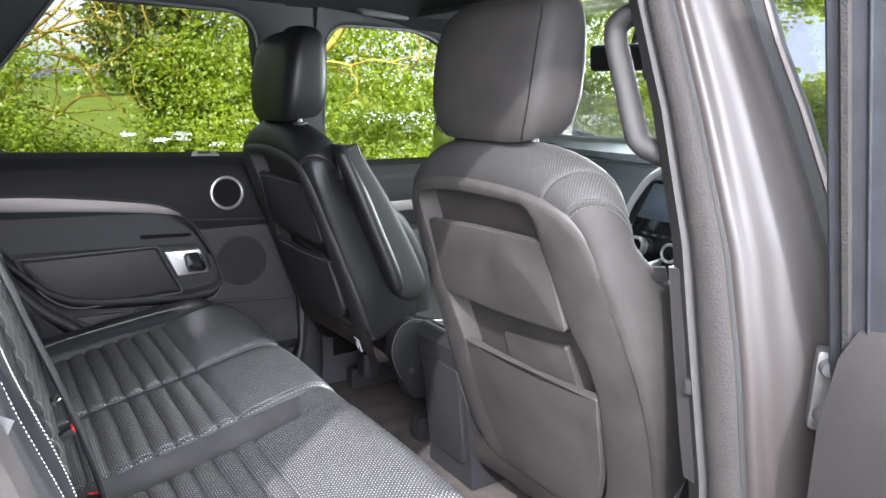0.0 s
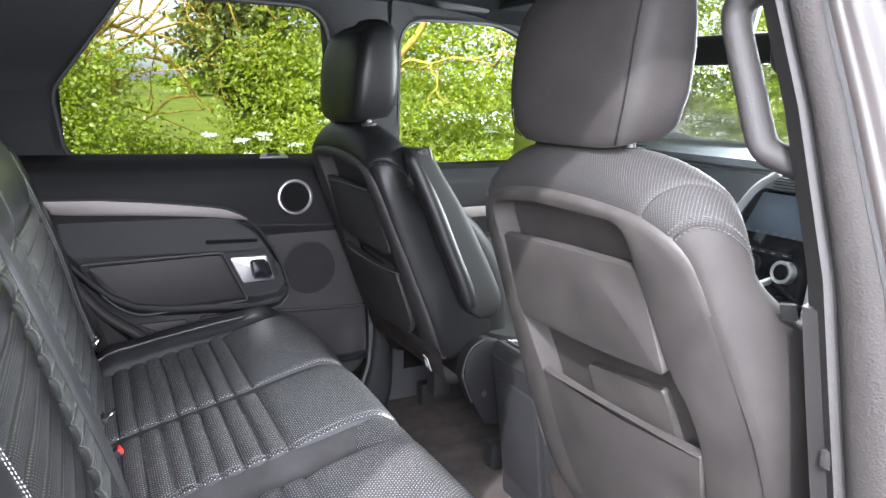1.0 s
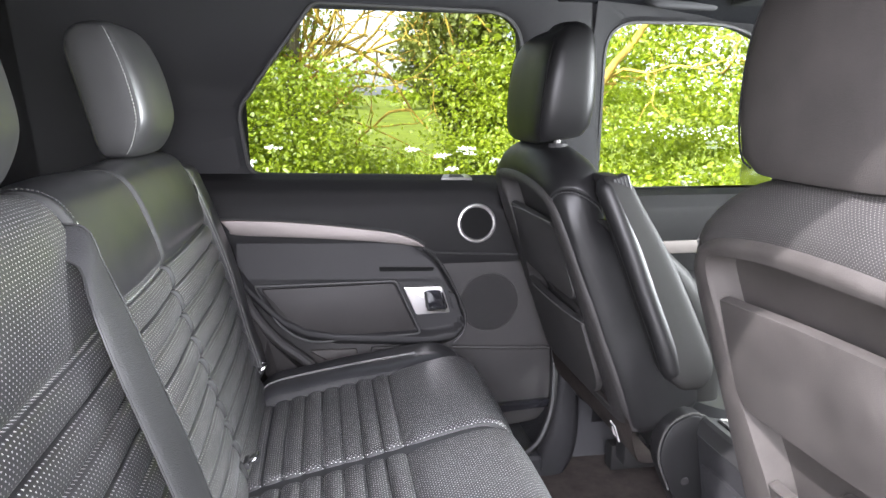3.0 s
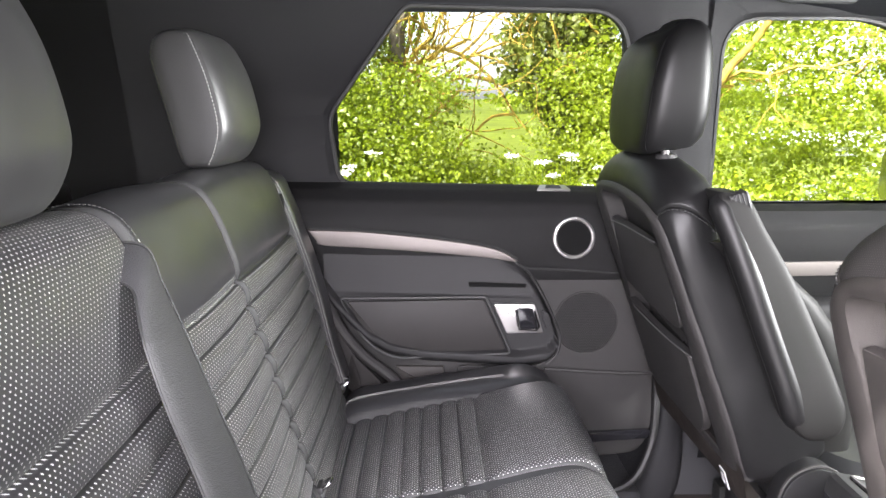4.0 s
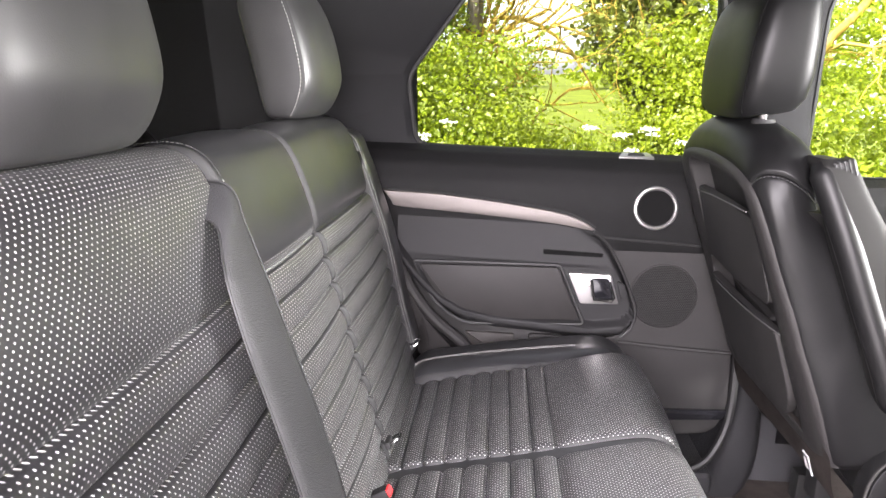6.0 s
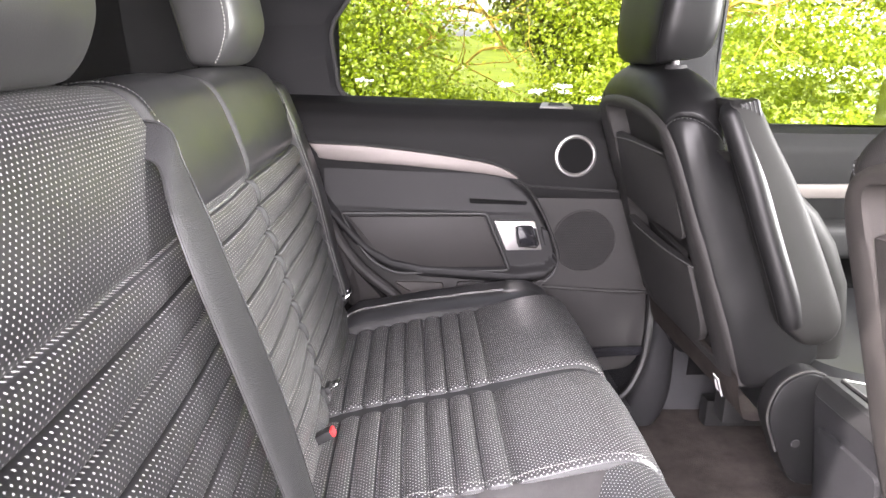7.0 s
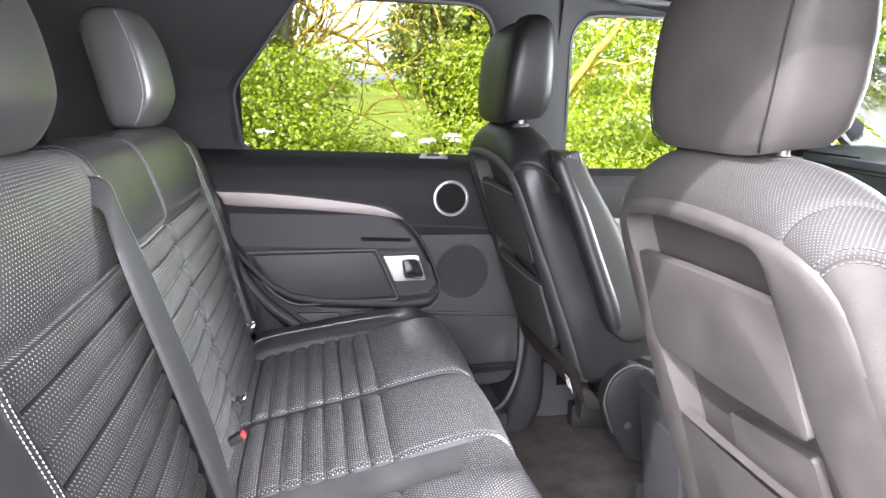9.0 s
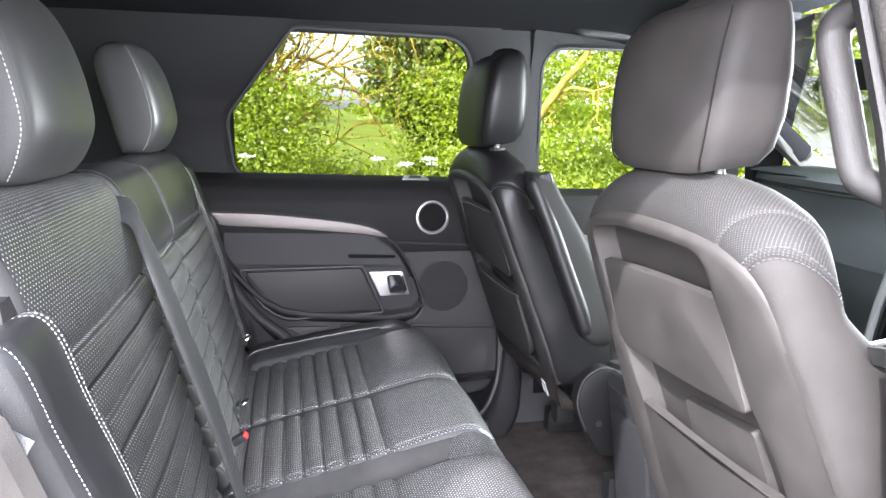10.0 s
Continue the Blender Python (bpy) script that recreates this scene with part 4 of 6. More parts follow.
    for sgn in (-1, 1):
        cov = [(p.x, p.y) for p in smooth_line([(0.058, -0.109, 0), (0.022, -0.092, 0), (-0.018, -0.010, 0), (-0.027, 0.035, 0), (-0.010, 0.080, 0), (0.030, 0.099, 0), (0.068, 0.082, 0), (0.088, 0.04, 0), (0.098, -0.05, 0), (0.085, -0.10, 0), (0.058, -0.109, 0)], 5)][:-1]
        place = lambda pts, y: [(0.84 + x_shift + a, y, 0.82 + b) for a, b in pts]
        y0, y1 = yc + sgn * 0.245, yc + sgn * 0.285
        mid = lambda k: [(0.04 + (a - 0.04) * k, b * k) for a, b in cov]
        # Hinge covers use the same darkened leather colour in place of shade.
        c = add("recliner_cover", loft([place(cov, y0), place(cov, y1 - sgn * 0.006), place(mid(0.975), y1 - sgn * 0.001), place(mid(0.95), y1), place(mid(0.5), y1 + sgn * 0.003)]), SHADED_HIDE, "black plastic hinge cover")
        under(add("cover_rim", tube(place(mid(1.012)[8:36], y1 - sgn * 0.006), 0.0028, 6), hard), c)
        under(add("cover_screw", tube([(0.862 + x_shift, y1 - sgn * 0.004, 0.795), (0.862 + x_shift, y1 + sgn * 0.004, 0.795)], [0.010, 0.007], 14), BLACK), c)
        add("seat_rail", box(0.93 + x_shift, 1.3 + x_shift, yc + sgn * 0.20 - 0.02, yc + sgn * 0.20 + 0.02, 0.552, 0.62, 0.006), BLACK, "black seat rail")
    return seat, P, add


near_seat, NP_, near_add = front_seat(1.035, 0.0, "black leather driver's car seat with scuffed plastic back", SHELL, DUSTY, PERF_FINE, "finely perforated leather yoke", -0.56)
# The far seat gets darker leather and shell plastic to stand for its shade.
far_seat, FP_, far_add = front_seat(1.829, -0.038, "black leather passenger seat with a raised armrest", PANEL, SHADED_HIDE, SHADED_HIDE, "smooth leather yoke", -0.40, 0.06)
# Thin pale tubes paint the highlights along the far seat's pocket edges.
for lip, pts in (("lower", ((0.185, -0.190), (0.10, -0.1985), (0.0, -0.2025), (-0.10, -0.201), (-0.154, -0.1985))), ("upper", ((0.139, 0.000), (0.05, -0.001), (-0.05, -0.002), (-0.155, -0.009)))):
    far_add("pocket_lip", tube(smooth_line([FP_(-a, b, 0.0105 if lip == "lower" else 0.0022) for a, b in pts], 6), 0.0013, 6), PALE_SHEEN, "worn pale edge of the map pocket")
for pts in (((-0.165, -0.092), (-0.140, -0.067), (-0.105, -0.058), (-0.06, -0.064), (-0.02, -0.078)), ((0.05, -0.05), (0.052, -0.085), (0.047, -0.115))):
    near_add("scuff_mark", tube(smooth_line([NP_(-a, b, 0.0012 + 0.061 * (b + 0.005)) for a, b in pts], 6), 0.0011, 6), DASH, "pale scuff on the pocket panel")
near_add("seat_tag", moved(plate(rounded([(-0.016, -0.008), (0.016, -0.008), (0.016, 0.008), (-0.016, 0.008)], 0.002, 2), 0.003, 0.001), frame_of((0.73, 0.752, 1.226), (0.62, 0.3, -0.72), (-0.5, 0.85, -0.1))), BLACK, "small black side label")
# raised inner armrest of the passenger seat: rear edge, front edge, height and inner face; it leans in towards its foot
ARM = ((0.664, 0.692, 1.340, 1.585), (0.661, 0.703, 1.332, 1.577), (0.664, 0.712, 1.322, 1.572), (0.672, 0.727, 1.290, 1.562), (0.690, 0.766, 1.22, 1.545), (0.716, 0.801, 1.14, 1.525), (0.742, 0.832, 1.057, 1.503), (0.752, 0.838, 1.025, 1.496), (0.764, 0.832, 1.003, 1.494), (0.778, 0.818, 0.990, 1.498), (0.790, 0.806, 0.985, 1.506))
rings = []
for p, q in zip(smooth_line([(a, b, z) for a, b, z, y in ARM], 4), smooth_line([(y, 0, 0) for a, b, z, y in ARM], 4)):
    cx, hx, hy = (p.x + p.y) / 2, (p.y - p.x) / 2, 0.032
    rings.append([(cx + hx * math.copysign(abs(math.cos(t)) ** 0.45, math.cos(t)), q.x + hy + hy * math.copysign(abs(math.sin(t)) ** 0.30, math.sin(t)), p.z) for t in (2 * math.pi * k / 40 for k in range(40))])
far_add("armrest", loft(rings), ARM_HIDE, "folded-up leather armrest")
# Armrest edge in the leather whose colour holds the shade.
far_add("armrest_spine", tube(smooth_line([(0.664, 1.600, 1.333), (0.676, 1.585, 1.30), (0.704, 1.562, 1.22), (0.730, 1.542, 1.14), (0.757, 1.520, 1.057), (0.773, 1.512, 1.005)], 6), [0.010, 0.014, 0.017] + [0.0195] * 26 + [0.018, 0.012], 14), SHADED_HIDE, "rounded leather armrest edge")
KN = pose(0.694, 1.590, 1.318, 0, -18, -8) @ Matrix.Scale(0.82, 4)
knob = far_add("armrest_knob", moved(box(-0.019, 0.019, -0.020, 0.020, -0.027, 0.027, 0.007, 3), KN), BLACK, "ribbed black armrest dial")
for k in range(5):
    under(far_add("knob_rib", moved(box(-0.014 + 0.007 * k - 0.0016, -0.014 + 0.007 * k + 0.0016, -0.0212, 0.0212, -0.022, 0.0275, 0.001, 1), KN), BLACK), knob)
far_add("side_wing", loft([[(x - 0.045 + 0.045 * math.copysign(abs(math.cos(t)) ** 0.7, math.cos(t)), 1.640 + 0.045 * math.sin(t), z) for t in (2 * math.pi * k / 24 for k in range(24))] for x, z in ((0.745, 1.262), (0.770, 1.245), (0.806, 1.20), (0.847, 1.164), (0.884, 1.114), (0.915, 1.047), (0.926, 0.98), (0.925, 0.92))]), ARM_HIDE, "smooth leather side wing of the backrest")
# airbag label on the passenger seat's foot
tagm = frame_of(FP_(-0.160, -0.432, 0.0115), (0, -1, 0), SB) @ pose(0, 0, 0, 0, 0, -6)
far_add("warning_label", moved(plate([(-0.014, -0.025), (0.014, -0.025), (0.014, 0.025), (-0.014, 0.025)], 0.002, 0), tagm @ Matrix.Diagonal((0.76, 0.76, 1, 1))), LABEL_WHITE, "small white pictogram label")
far_add("label_print", moved(plate(rounded([(-0.012, -0.017), (0.012, -0.017), (0.012, 0.021), (-0.012, 0.021)], 0.002, 3), 0.001, 0), tagm @ Matrix.Diagonal((0.76, 0.76, 1, 1)) @ pose(0, 0.002, 0.001)), BLACK, "black pictogram")
far_add("label_figure", moved(plate(rounded([(-0.008, -0.012), (0.008, -0.012), (0.004, 0.004), (0.004, 0.016), (-0.003, 0.016), (-0.004, 0.002)], 0.002, 3), 0.001, 0), tagm @ Matrix.Diagonal((0.76, 0.76, 1, 1)) @ pose(0, 0.002, 0.0022)), LABEL_WHITE, "white pictogram of a seat")
far_add("label_bar", moved(plate([(-0.010, -0.022), (0.010, -0.022), (0.010, -0.019), (-0.010, -0.019)], 0.001, 0), tagm @ Matrix.Diagonal((0.76, 0.76, 1, 1)) @ pose(0, 0, 0.001)), BLACK)
far_add("seat_bracket", box(0.845, 0.895, 1.835, 1.885, 0.66, 0.735, 0.008), BLACK, "black connector box below the seat")


# ---- rear bench ----
bench = thing("rear_bench", "black perforated leather rear bench with white stitching", "car seat", at=(0.2, YC, 0.56))
CUSH = [(0.035, 0.822), (0.10, 0.845), (0.20, 0.868), (0.30, 0.889), (0.36, 0.903), (0.42, 0.918), (0.465, 0.924), (0.497, 0.913), (0.516, 0.885), (0.522, 0.84), (0.520, 0.74)]
BACK = [(-0.20, 1.28), (-0.185, 1.328), (-0.15, 1.357), (-0.11, 1.364), (-0.080, 1.354), (-0.061, 1.325), (-0.044, 1.275), (-0.030, 1.222), (-0.002, 1.11), (0.025, 0.995), (0.05, 0.89), (0.066, 0.80)]
_, bs = resample(BACK, 0.006)
bp, _ = resample(BACK, 0.006)
top_i = int(np.argmax(bp[:, 1]))
s_of = lambda z: float(np.interp(-z, -bp[top_i:, 1], bs[top_i:]))
GB = [s_of(z) for z in np.arange(1.222, 0.86, -0.0388)]
cp, cs = resample(CUSH, 0.006)
GC = [float(np.interp(x, cp[:60, 0], cs[:60])) for x in np.arange(0.0502, 0.33, 0.034)]


def seat_part(fn, *a, **k):
    ob, at, L = fn(*a, **k)
    fit_door(ob)
    return ob, at, L


def stitch_on(at, L, y, s0, s1, parent, double=False, material=THREAD):
    for dy in ((0, 0.006) if double else (0,)):
        line = [at(s, y + dy, 0.0004) for s in np.linspace(s0, s1, 60)]
        under(stitches("stitching", line, material, bench), parent)


# cushions
c_far, at_far, Lc = seat_part(pad, "cushion", CUSH, 1.572, 1.905, PERF, bench, 0.016, 0.05, GC, 0.0105, 0.0065, crown=0.004, label="ribbed perforated leather cushion")
c_mid, at_mid, _ = seat_part(pad, "cushion", CUSH, 1.296, 1.552, PERF, bench, 0.014, 0.05, GC, 0.0105, 0.0065, crown=0.004, label="ribbed perforated middle cushion")
c_near, at_near, _ = seat_part(pad, "cushion", CUSH, 0.86, 1.222, PERF, bench, 0.020, 0.05, GC, 0.0105, 0.0065, crown=0.004, label="ribbed perforated leather cushion")
CUSH_LOW = [(x - 0.004, z - 0.010) for x, z in CUSH]
seat_part(pad, "cushion_gap", CUSH_LOW, 1.545, 1.580, LEATHER, bench, 0.004, 0.03, (), label="plain leather joint strip")
seat_part(pad, "cushion_front", [(0.400, 0.868), (0.416, 0.895), (0.440, 0.913), (0.465, 0.921), (0.497, 0.911), (0.516, 0.885), (0.522, 0.84), (0.520, 0.74)], 1.200, 1.300, PERF, bench, 0.010, 0.04, (), wrinkle=0.002)
# the valley between middle and near cushion
def valley(u, v):
    x = 0.035 + 0.40 * u
    k = min(1.0, max(0.0, v * 1.5))
    return (x, 1.304 - 0.092 * v, 0.818 + 0.215 * x - 0.012 * k * k * (3 - 2 * k))


# The valley's reflected light is put into this paler leather colour.
val = part("cushion_valley", sheet(valley, 24, 14, 0.01), PALE_SHEEN, bench, "smooth leather valley between the cushions")
fit_door(val)
stitch_on(at_mid, Lc, 0.015, 0.02, 0.47, c_mid)
# far bolster, raised beside the door
BOL = [(0.04, 0.848), (0.10, 0.866), (0.20, 0.884), (0.30, 0.899), (0.37, 0.908), (0.43, 0.914), (0.47, 0.905), (0.498, 0.88), (0.505, 0.80)]
c_bol, at_bol, Lb = seat_part(pad, "bolster", BOL, 1.902, 2.058, LEATHER, bench, 0.05, 0.07, (), label="smooth raised side bolster", wrinkle=0.003)
for dy in (0.050, 0.057):
    under(stitches("stitching", [at_bol(s, dy, 0.0032) for s in np.linspace(0.01, 0.36, 60)], THREAD, bench), c_bol)
seat_part(pad, "bolster", [(x, z - 0.003) for x, z in BOL], 0.765, 0.872, LEATHER, bench, 0.045, 0.07, (), label="smooth side bolster by the open door")

# backs
BN = dict(depth=0.0125, width=0.0062, crown=0.006, matte=0.8)
b_far, at_bfar, LB = seat_part(pad, "backrest", BACK, 1.496, 1.885, PERF, bench, 0.012, 0.06, GB, label="ribbed back with a smooth shoulder", skew=0.15, plain=GB[0] + 0.002, **BN)
b_mid, at_bmid, _ = seat_part(pad, "backrest", BACK, 1.233, 1.490, PERF, bench, 0.012, 0.06, GB, label="ribbed perforated middle back", skew=0.15, plain=GB[0] - 0.012, **BN)
b_near, at_bnear, _ = seat_part(pad, "backrest", BACK, 0.800, 1.250, PERF, bench, 0.022, 0.06, GB, label="ribbed perforated leather back", skew=0.06, plain=0.10, **BN)
seat_part(pad, "back_gap", [(x - 0.017, z - 0.006) for x, z in BACK], 1.482, 1.504, LEATHER, bench, 0.004, 0.04, (), label="plain leather joint strip", skew=0.15)
SIDE = [(-0.18, 1.29), (-0.14, 1.33), (-0.10, 1.338), (-0.065, 1.325), (-0.045, 1.28), (-0.020, 1.21), (0.010, 1.11), (0.035, 0.995), (0.055, 0.92), (0.065, 0.87)]
s_far, at_sfar, LS = seat_part(pad, "back_bolster", SIDE, 1.936, 2.052, LEATHER, bench, 0.035, 0.07, (), label="smooth leather back bolster", wrinkle=0.002)
SIDE_N = [(-0.095, 1.225), (-0.070, 1.266), (-0.040, 1.280), (-0.022, 1.262), (-0.005, 1.20), (0.025, 1.10), (0.05, 0.99), (0.068, 0.91), (0.075, 0.85)]
s_near, at_snear, _ = seat_part(pad, "back_bolster", SIDE_N, 0.715, 0.842, LEATHER, bench, 0.030, 0.08, (), label="smooth leather back bolster", wrinkle=0.002, skew=0.15)
for dy in (0.013, 0.019):
    under(stitches("stitching", [at_sfar(s, dy, 0.0006) for s in np.linspace(0.12, LS - 0.02, 60)], THREAD, bench), s_far)
LN = 0.50
for dy in (0.089, 0.097):
    under(stitches("stitching", [at_snear(s, dy, 0.0010) for s in np.linspace(0.07, LN, 80)], THREAD, bench, 0.0048, 0.0030, 0.0004), s_near)
under(stitches("stitching", [at_snear(s, 0.017, 0.0010) for s in np.linspace(0.03, LN, 80)], THREAD, bench, 0.0048, 0.0030, 0.0004), s_near)
under(stitches("stitching", [at_bmid(s, 0.010, 0.0030) for s in np.linspace(0.20, LB - 0.03, 80)], THREAD, bench), b_mid)
under(stitches("stitching", [at_bmid(s, 0.010, 0.0030) for s in np.linspace(0.08, 0.20, 20)], DARK_THREAD, bench), b_near)
# grey side cover of the near bolster
cov = part("side_cover", loft([[(x - 0.30, 0.700 + 0.15 * (1.29 - z), z - 0.02), (x - 0.03, 0.694 + 0.15 * (1.29 - z), z - 0.01), (x - 0.006, 0.697 + 0.15 * (1.29 - z), z - 0.01), (x + 0.004, 0.706 + 0.15 * (1.29 - z), z - 0.01), (x - 0.002, 0.716 + 0.15 * (1.29 - z), z - 0.01), (x - 0.1, 0.746 + 0.15 * (1.29 - z), z)] for x, z in ((-0.075, 1.275), (-0.05, 1.272), (-0.028, 1.245), (-0.018, 1.21), (0.008, 1.11), (0.033, 1.0), (0.052, 0.90), (0.058, 0.80), (0.062, 0.55))]), SHELL, bench, "grey plastic seat side")
fit_door(cov)
core = part("seat_core", box(-0.24, -0.05, 0.80, 2.04, 0.60, 1.30, 0.02, 2), PLASTIC, bench)
fit_door(core)
base = part("seat_base", box(-0.1, 0.485, 0.80, 2.03, 0.56, 0.78, 0.02, 2), CARPET, bench, "carpeted bench base")
fit_door(base)


def rear_headrest(y0, y1):
    """A head restraint that narrows towards its foot; flat side panels are sewn to the rounded front."""
    yc, hy0 = (y0 + y1) / 2, (y1 - y0) / 2
    prof = ((1.370, -0.135, -0.096, 0.78), (1.376, -0.146, -0.084, 0.90), (1.396, -0.153, -0.069, 0.97), (1.43, -0.161, -0.057, 1.0), (1.47, -0.171, -0.061, 1.0), (1.51, -0.181, -0.071, 0.99), (1.54, -0.187, -0.083, 0.96), (1.562, -0.182, -0.096, 0.91), (1.574, -0.168, -0.108, 0.84), (1.579, -0.150, -0.120, 0.70))
    fine = [smooth_line([(z, x0, x1) for z, x0, x1, k in prof], 4), smooth_line([(z, k, 0) for z, x0, x1, k in prof], 4)]
    rings = []
    for p, q in zip(*fine):
        cx, hx = (p.y + p.z) / 2, (p.z - p.y) / 2
        ring = []
        for i in range(64):
            t = 2 * math.pi * i / 64
            c, s = math.cos(t), math.sin(t)
            y = hy0 * q.y * math.copysign(abs(s) ** 0.34, s)
            bow = 0.010 * (y / hy0) ** 2 if c > 0 else 0.0
            ring.append((cx + hx * math.copysign(abs(c) ** 0.40, c) - bow, yc + y, p.x))
        rings.append(ring)
    h = fit_door(part("headrest", loft(rings), HEAD, bench, "smooth black leather head restraint"))
    h.data.materials.append(LEATHER_MATTE)
    for f in h.data.polygons:
        f.material_index = 1 if abs(f.normal.y) > 0.75 else 0
    for sgn in (-1, 1):
        line = [(x1 - 0.150 * (x1 - x0) - 0.0085, yc + sgn * (hy0 * k * 0.985 + 0.0012), z) for z, x0, x1, k in prof[1:-1]]
        under(stitches("stitching", smooth_line(line, 6), THREAD, bench, 0.0056, 0.0036), h)
    for sgn in (-1, 1):
        under(fit_door(part("headrest_post", tube([(-0.115, yc + sgn * 0.06, 1.34), (-0.115, yc + sgn * 0.06, 1.39)], 0.006, 10), CHROME, bench)), h)
    return h


rear_headrest(0.962, 1.196)
rear_headrest(1.642, 1.872)

# middle belt hanging from its slot in the near back
belt = thing("seat_belt", "black webbing seat belt hanging down the seat back", "seat belt", at=(0.0, 1.26, 1.3))
BX = lambda z, off: -0.03 + 0.241 * (1.222 - z) + off
# heights of both edges, then distance from the back and place across of each
STRAP = ((1.304, 1.332, -0.03, 1.204, -0.03, 1.250), (1.300, 1.327, 0.008, 1.198, 0.008, 1.255), (1.272, 1.290, 0.021, 1.166, 0.013, 1.257), (1.25, 1.25, 0.026, 1.152, 0.020, 1.253), (1.20, 1.20, 0.030, 1.146, 0.026, 1.252), (1.15, 1.15, 0.033, 1.148, 0.028, 1.258), (1.08, 1.08, 0.038, 1.148, 0.032, 1.266), (1.00, 1.00, 0.042, 1.150, 0.035, 1.268), (0.92, 0.92, 0.042, 1.158, 0.034, 1.270), (0.83, 0.83, 0.038, 1.170, 0.032, 1.272))
el = smooth_line([(BX(z, a), y, z) for z, _, a, y, b, w in STRAP], 6)
er = smooth_line([(BX(z, b), w, z) for _, z, a, y, b, w in STRAP], 6)
sv, sf = [], []
for i, (p, q) in enumerate(zip(el, er)):
    for k, bulge in ((0.0, 0.0), (0.04, 0.0035), (0.15, 0.006), (0.4, 0.0075), (0.7, 0.006), (0.93, 0.003), (1.0, 0.0), (0.5, -0.003)):
        c = p.lerp(q, k)
        wob = 0.0012 * noise.noise((i * 0.35, k * 2.0, 1.7))
        sv.append((c.x + bulge + wob, c.y - 0.3 * bulge, c.z))
for i in range(len(el) - 1):
    for k in range(8):
        sf.append((i * 8 + k, i * 8 + (k + 1) % 8, (i + 1) * 8 + (k + 1) % 8, (i + 1) * 8 + k))
fit_door(link("webbing", sv, sf, WEBBING, belt, "smooth dark grey webbing"))
for line in (el, er):
    fit_door(part("woven_edge", tube([p + Vector((0.0008, 0, 0)) for p in line], 0.0013, 6), BLACK, belt, "woven edge of the webbing"))


outer_belt = thing("seat_belt", "black outer seat belt running down beside the bench", "seat belt", at=(-0.05, 2.08, 1.0))
ob_l = smooth_line([(-0.10, 2.09, 1.22), (-0.03, 2.085, 1.10), (0.03, 2.08, 0.97), (0.062, 2.06, 0.885), (0.07, 2.05, 0.84)], 8)
fit_door(part("webbing", tube(ob_l, 0.020, 8, flat=0.10, side=(0.55, -0.6, 0.3)), PILLAR_NEAR, outer_belt, "folded grey-black webbing"))


def buckle(y, x, z, material, label, tilt=0):
    b = thing("belt_buckle", label, "belt buckle", "rear belt buckles", at=(x, y, z))
    part("buckle_body", moved(box(-0.012, 0.018, -0.009, 0.009, -0.007, 0.007, 0.003, 2), pose(0, 0, 0, 0, -30, tilt)), PLASTIC, b)
    part("release_button", moved(box(0.017, 0.022, -0.008, 0.008, -0.006, 0.006, 0.002, 2), pose(0, 0, 0, 0, -30, tilt)), material, b, "red release button" if material is RED else "chrome tongue")
    return b


buckle(1.462, 0.066, 0.858, RED, "black belt buckle with a red button in the seat joint")
buckle(1.262, 0.082, 0.822, RED, "black belt buckle lying between the cushions", 70)


def anchor(x, y, z, turn, label):
    """A small wire loop on a base plate in the seat joint."""
    a = thing("seat_anchor", label, "seat anchor", "rear seat anchors", at=(x, y, z))
    m = pose(0, 0, 0, 0, -20, turn)
    part("wire_loop", moved(tube(smooth_line([(0.0, -0.010, 0.0), (0.012, -0.010, 0.004), (0.019, -0.005, 0.007), (0.019, 0.005, 0.007), (0.012, 0.010, 0.004), (0.0, 0.010, 0.0)], 4), 0.0022, 8), m), CHROME, a, "chrome wire loop")
    part("anchor_plate", moved(box(-0.006, 0.002, -0.014, 0.014, -0.006, 0.006, 0.002, 2), m), BLACK, a)


anchor(0.064, 1.590, 0.872, 0, "small chrome child-seat loop in the seat joint")
anchor(0.052, 1.955, 0.895, 20, "small chrome loop beside the side bolster")

# third-row head restraint, folded, in the dark behind the bench
third = thing("third_row_seat", "folded third-row seat in the dark load bay", "car seat", at=(-0.55, 1.45, 0.9))
fit_door(part("backrest", box(-0.70, -0.50, 1.15, 2.10, 0.60, 1.19, 0.05, 4), LEATHER_BACK, third))
fit_door(part("headrest", loft([superring(-0.55, 1.95, z, hx, hy, 2.6, 36) for z, hx, hy in ((1.18, 0.03, 0.07), (1.20, 0.05, 0.10), (1.25, 0.06, 0.115), (1.30, 0.052, 0.11), (1.325, 0.035, 0.085), (1.333, 0.01, 0.03))]), LEATHER_BACK, third))

# ---- near side: door pillar, seal, front door, open rear door ----
# station heights with the lines of trim edge, seal edge and painted edge
ST = ((1.72, 0.805, 0.775, 0.735), (1.57, 0.775, 0.742, 0.695), (1.44, 0.725, 0.690, 0.627), (1.33, 0.692, 0.650, 0.576), (1.28, 0.677, 0.632, 0.556), (1.15, 0.652, 0.602, 0.525), (1.00, 0.622, 0.576, 0.505), (0.85, 0.600, 0.560, 0.495), (0.60, 0.580, 0.545, 0.49))
near_pillar = part("pillar_b", loft([[(0.690, a + 0.008, z), (0.686, a + 0.012, z), (0.712, a + 0.048, z), (0.80, a + 0.075, z), (0.96, a + 0.06, z), (0.985, a - 0.03, z), (0.72, a - 0.01, z)] for z, a, b, c in ST]), PILLAR_NEAR)
tagged(near_pillar, "grey plastic trim on the driver's door pillar", "pillar", kind="structure")
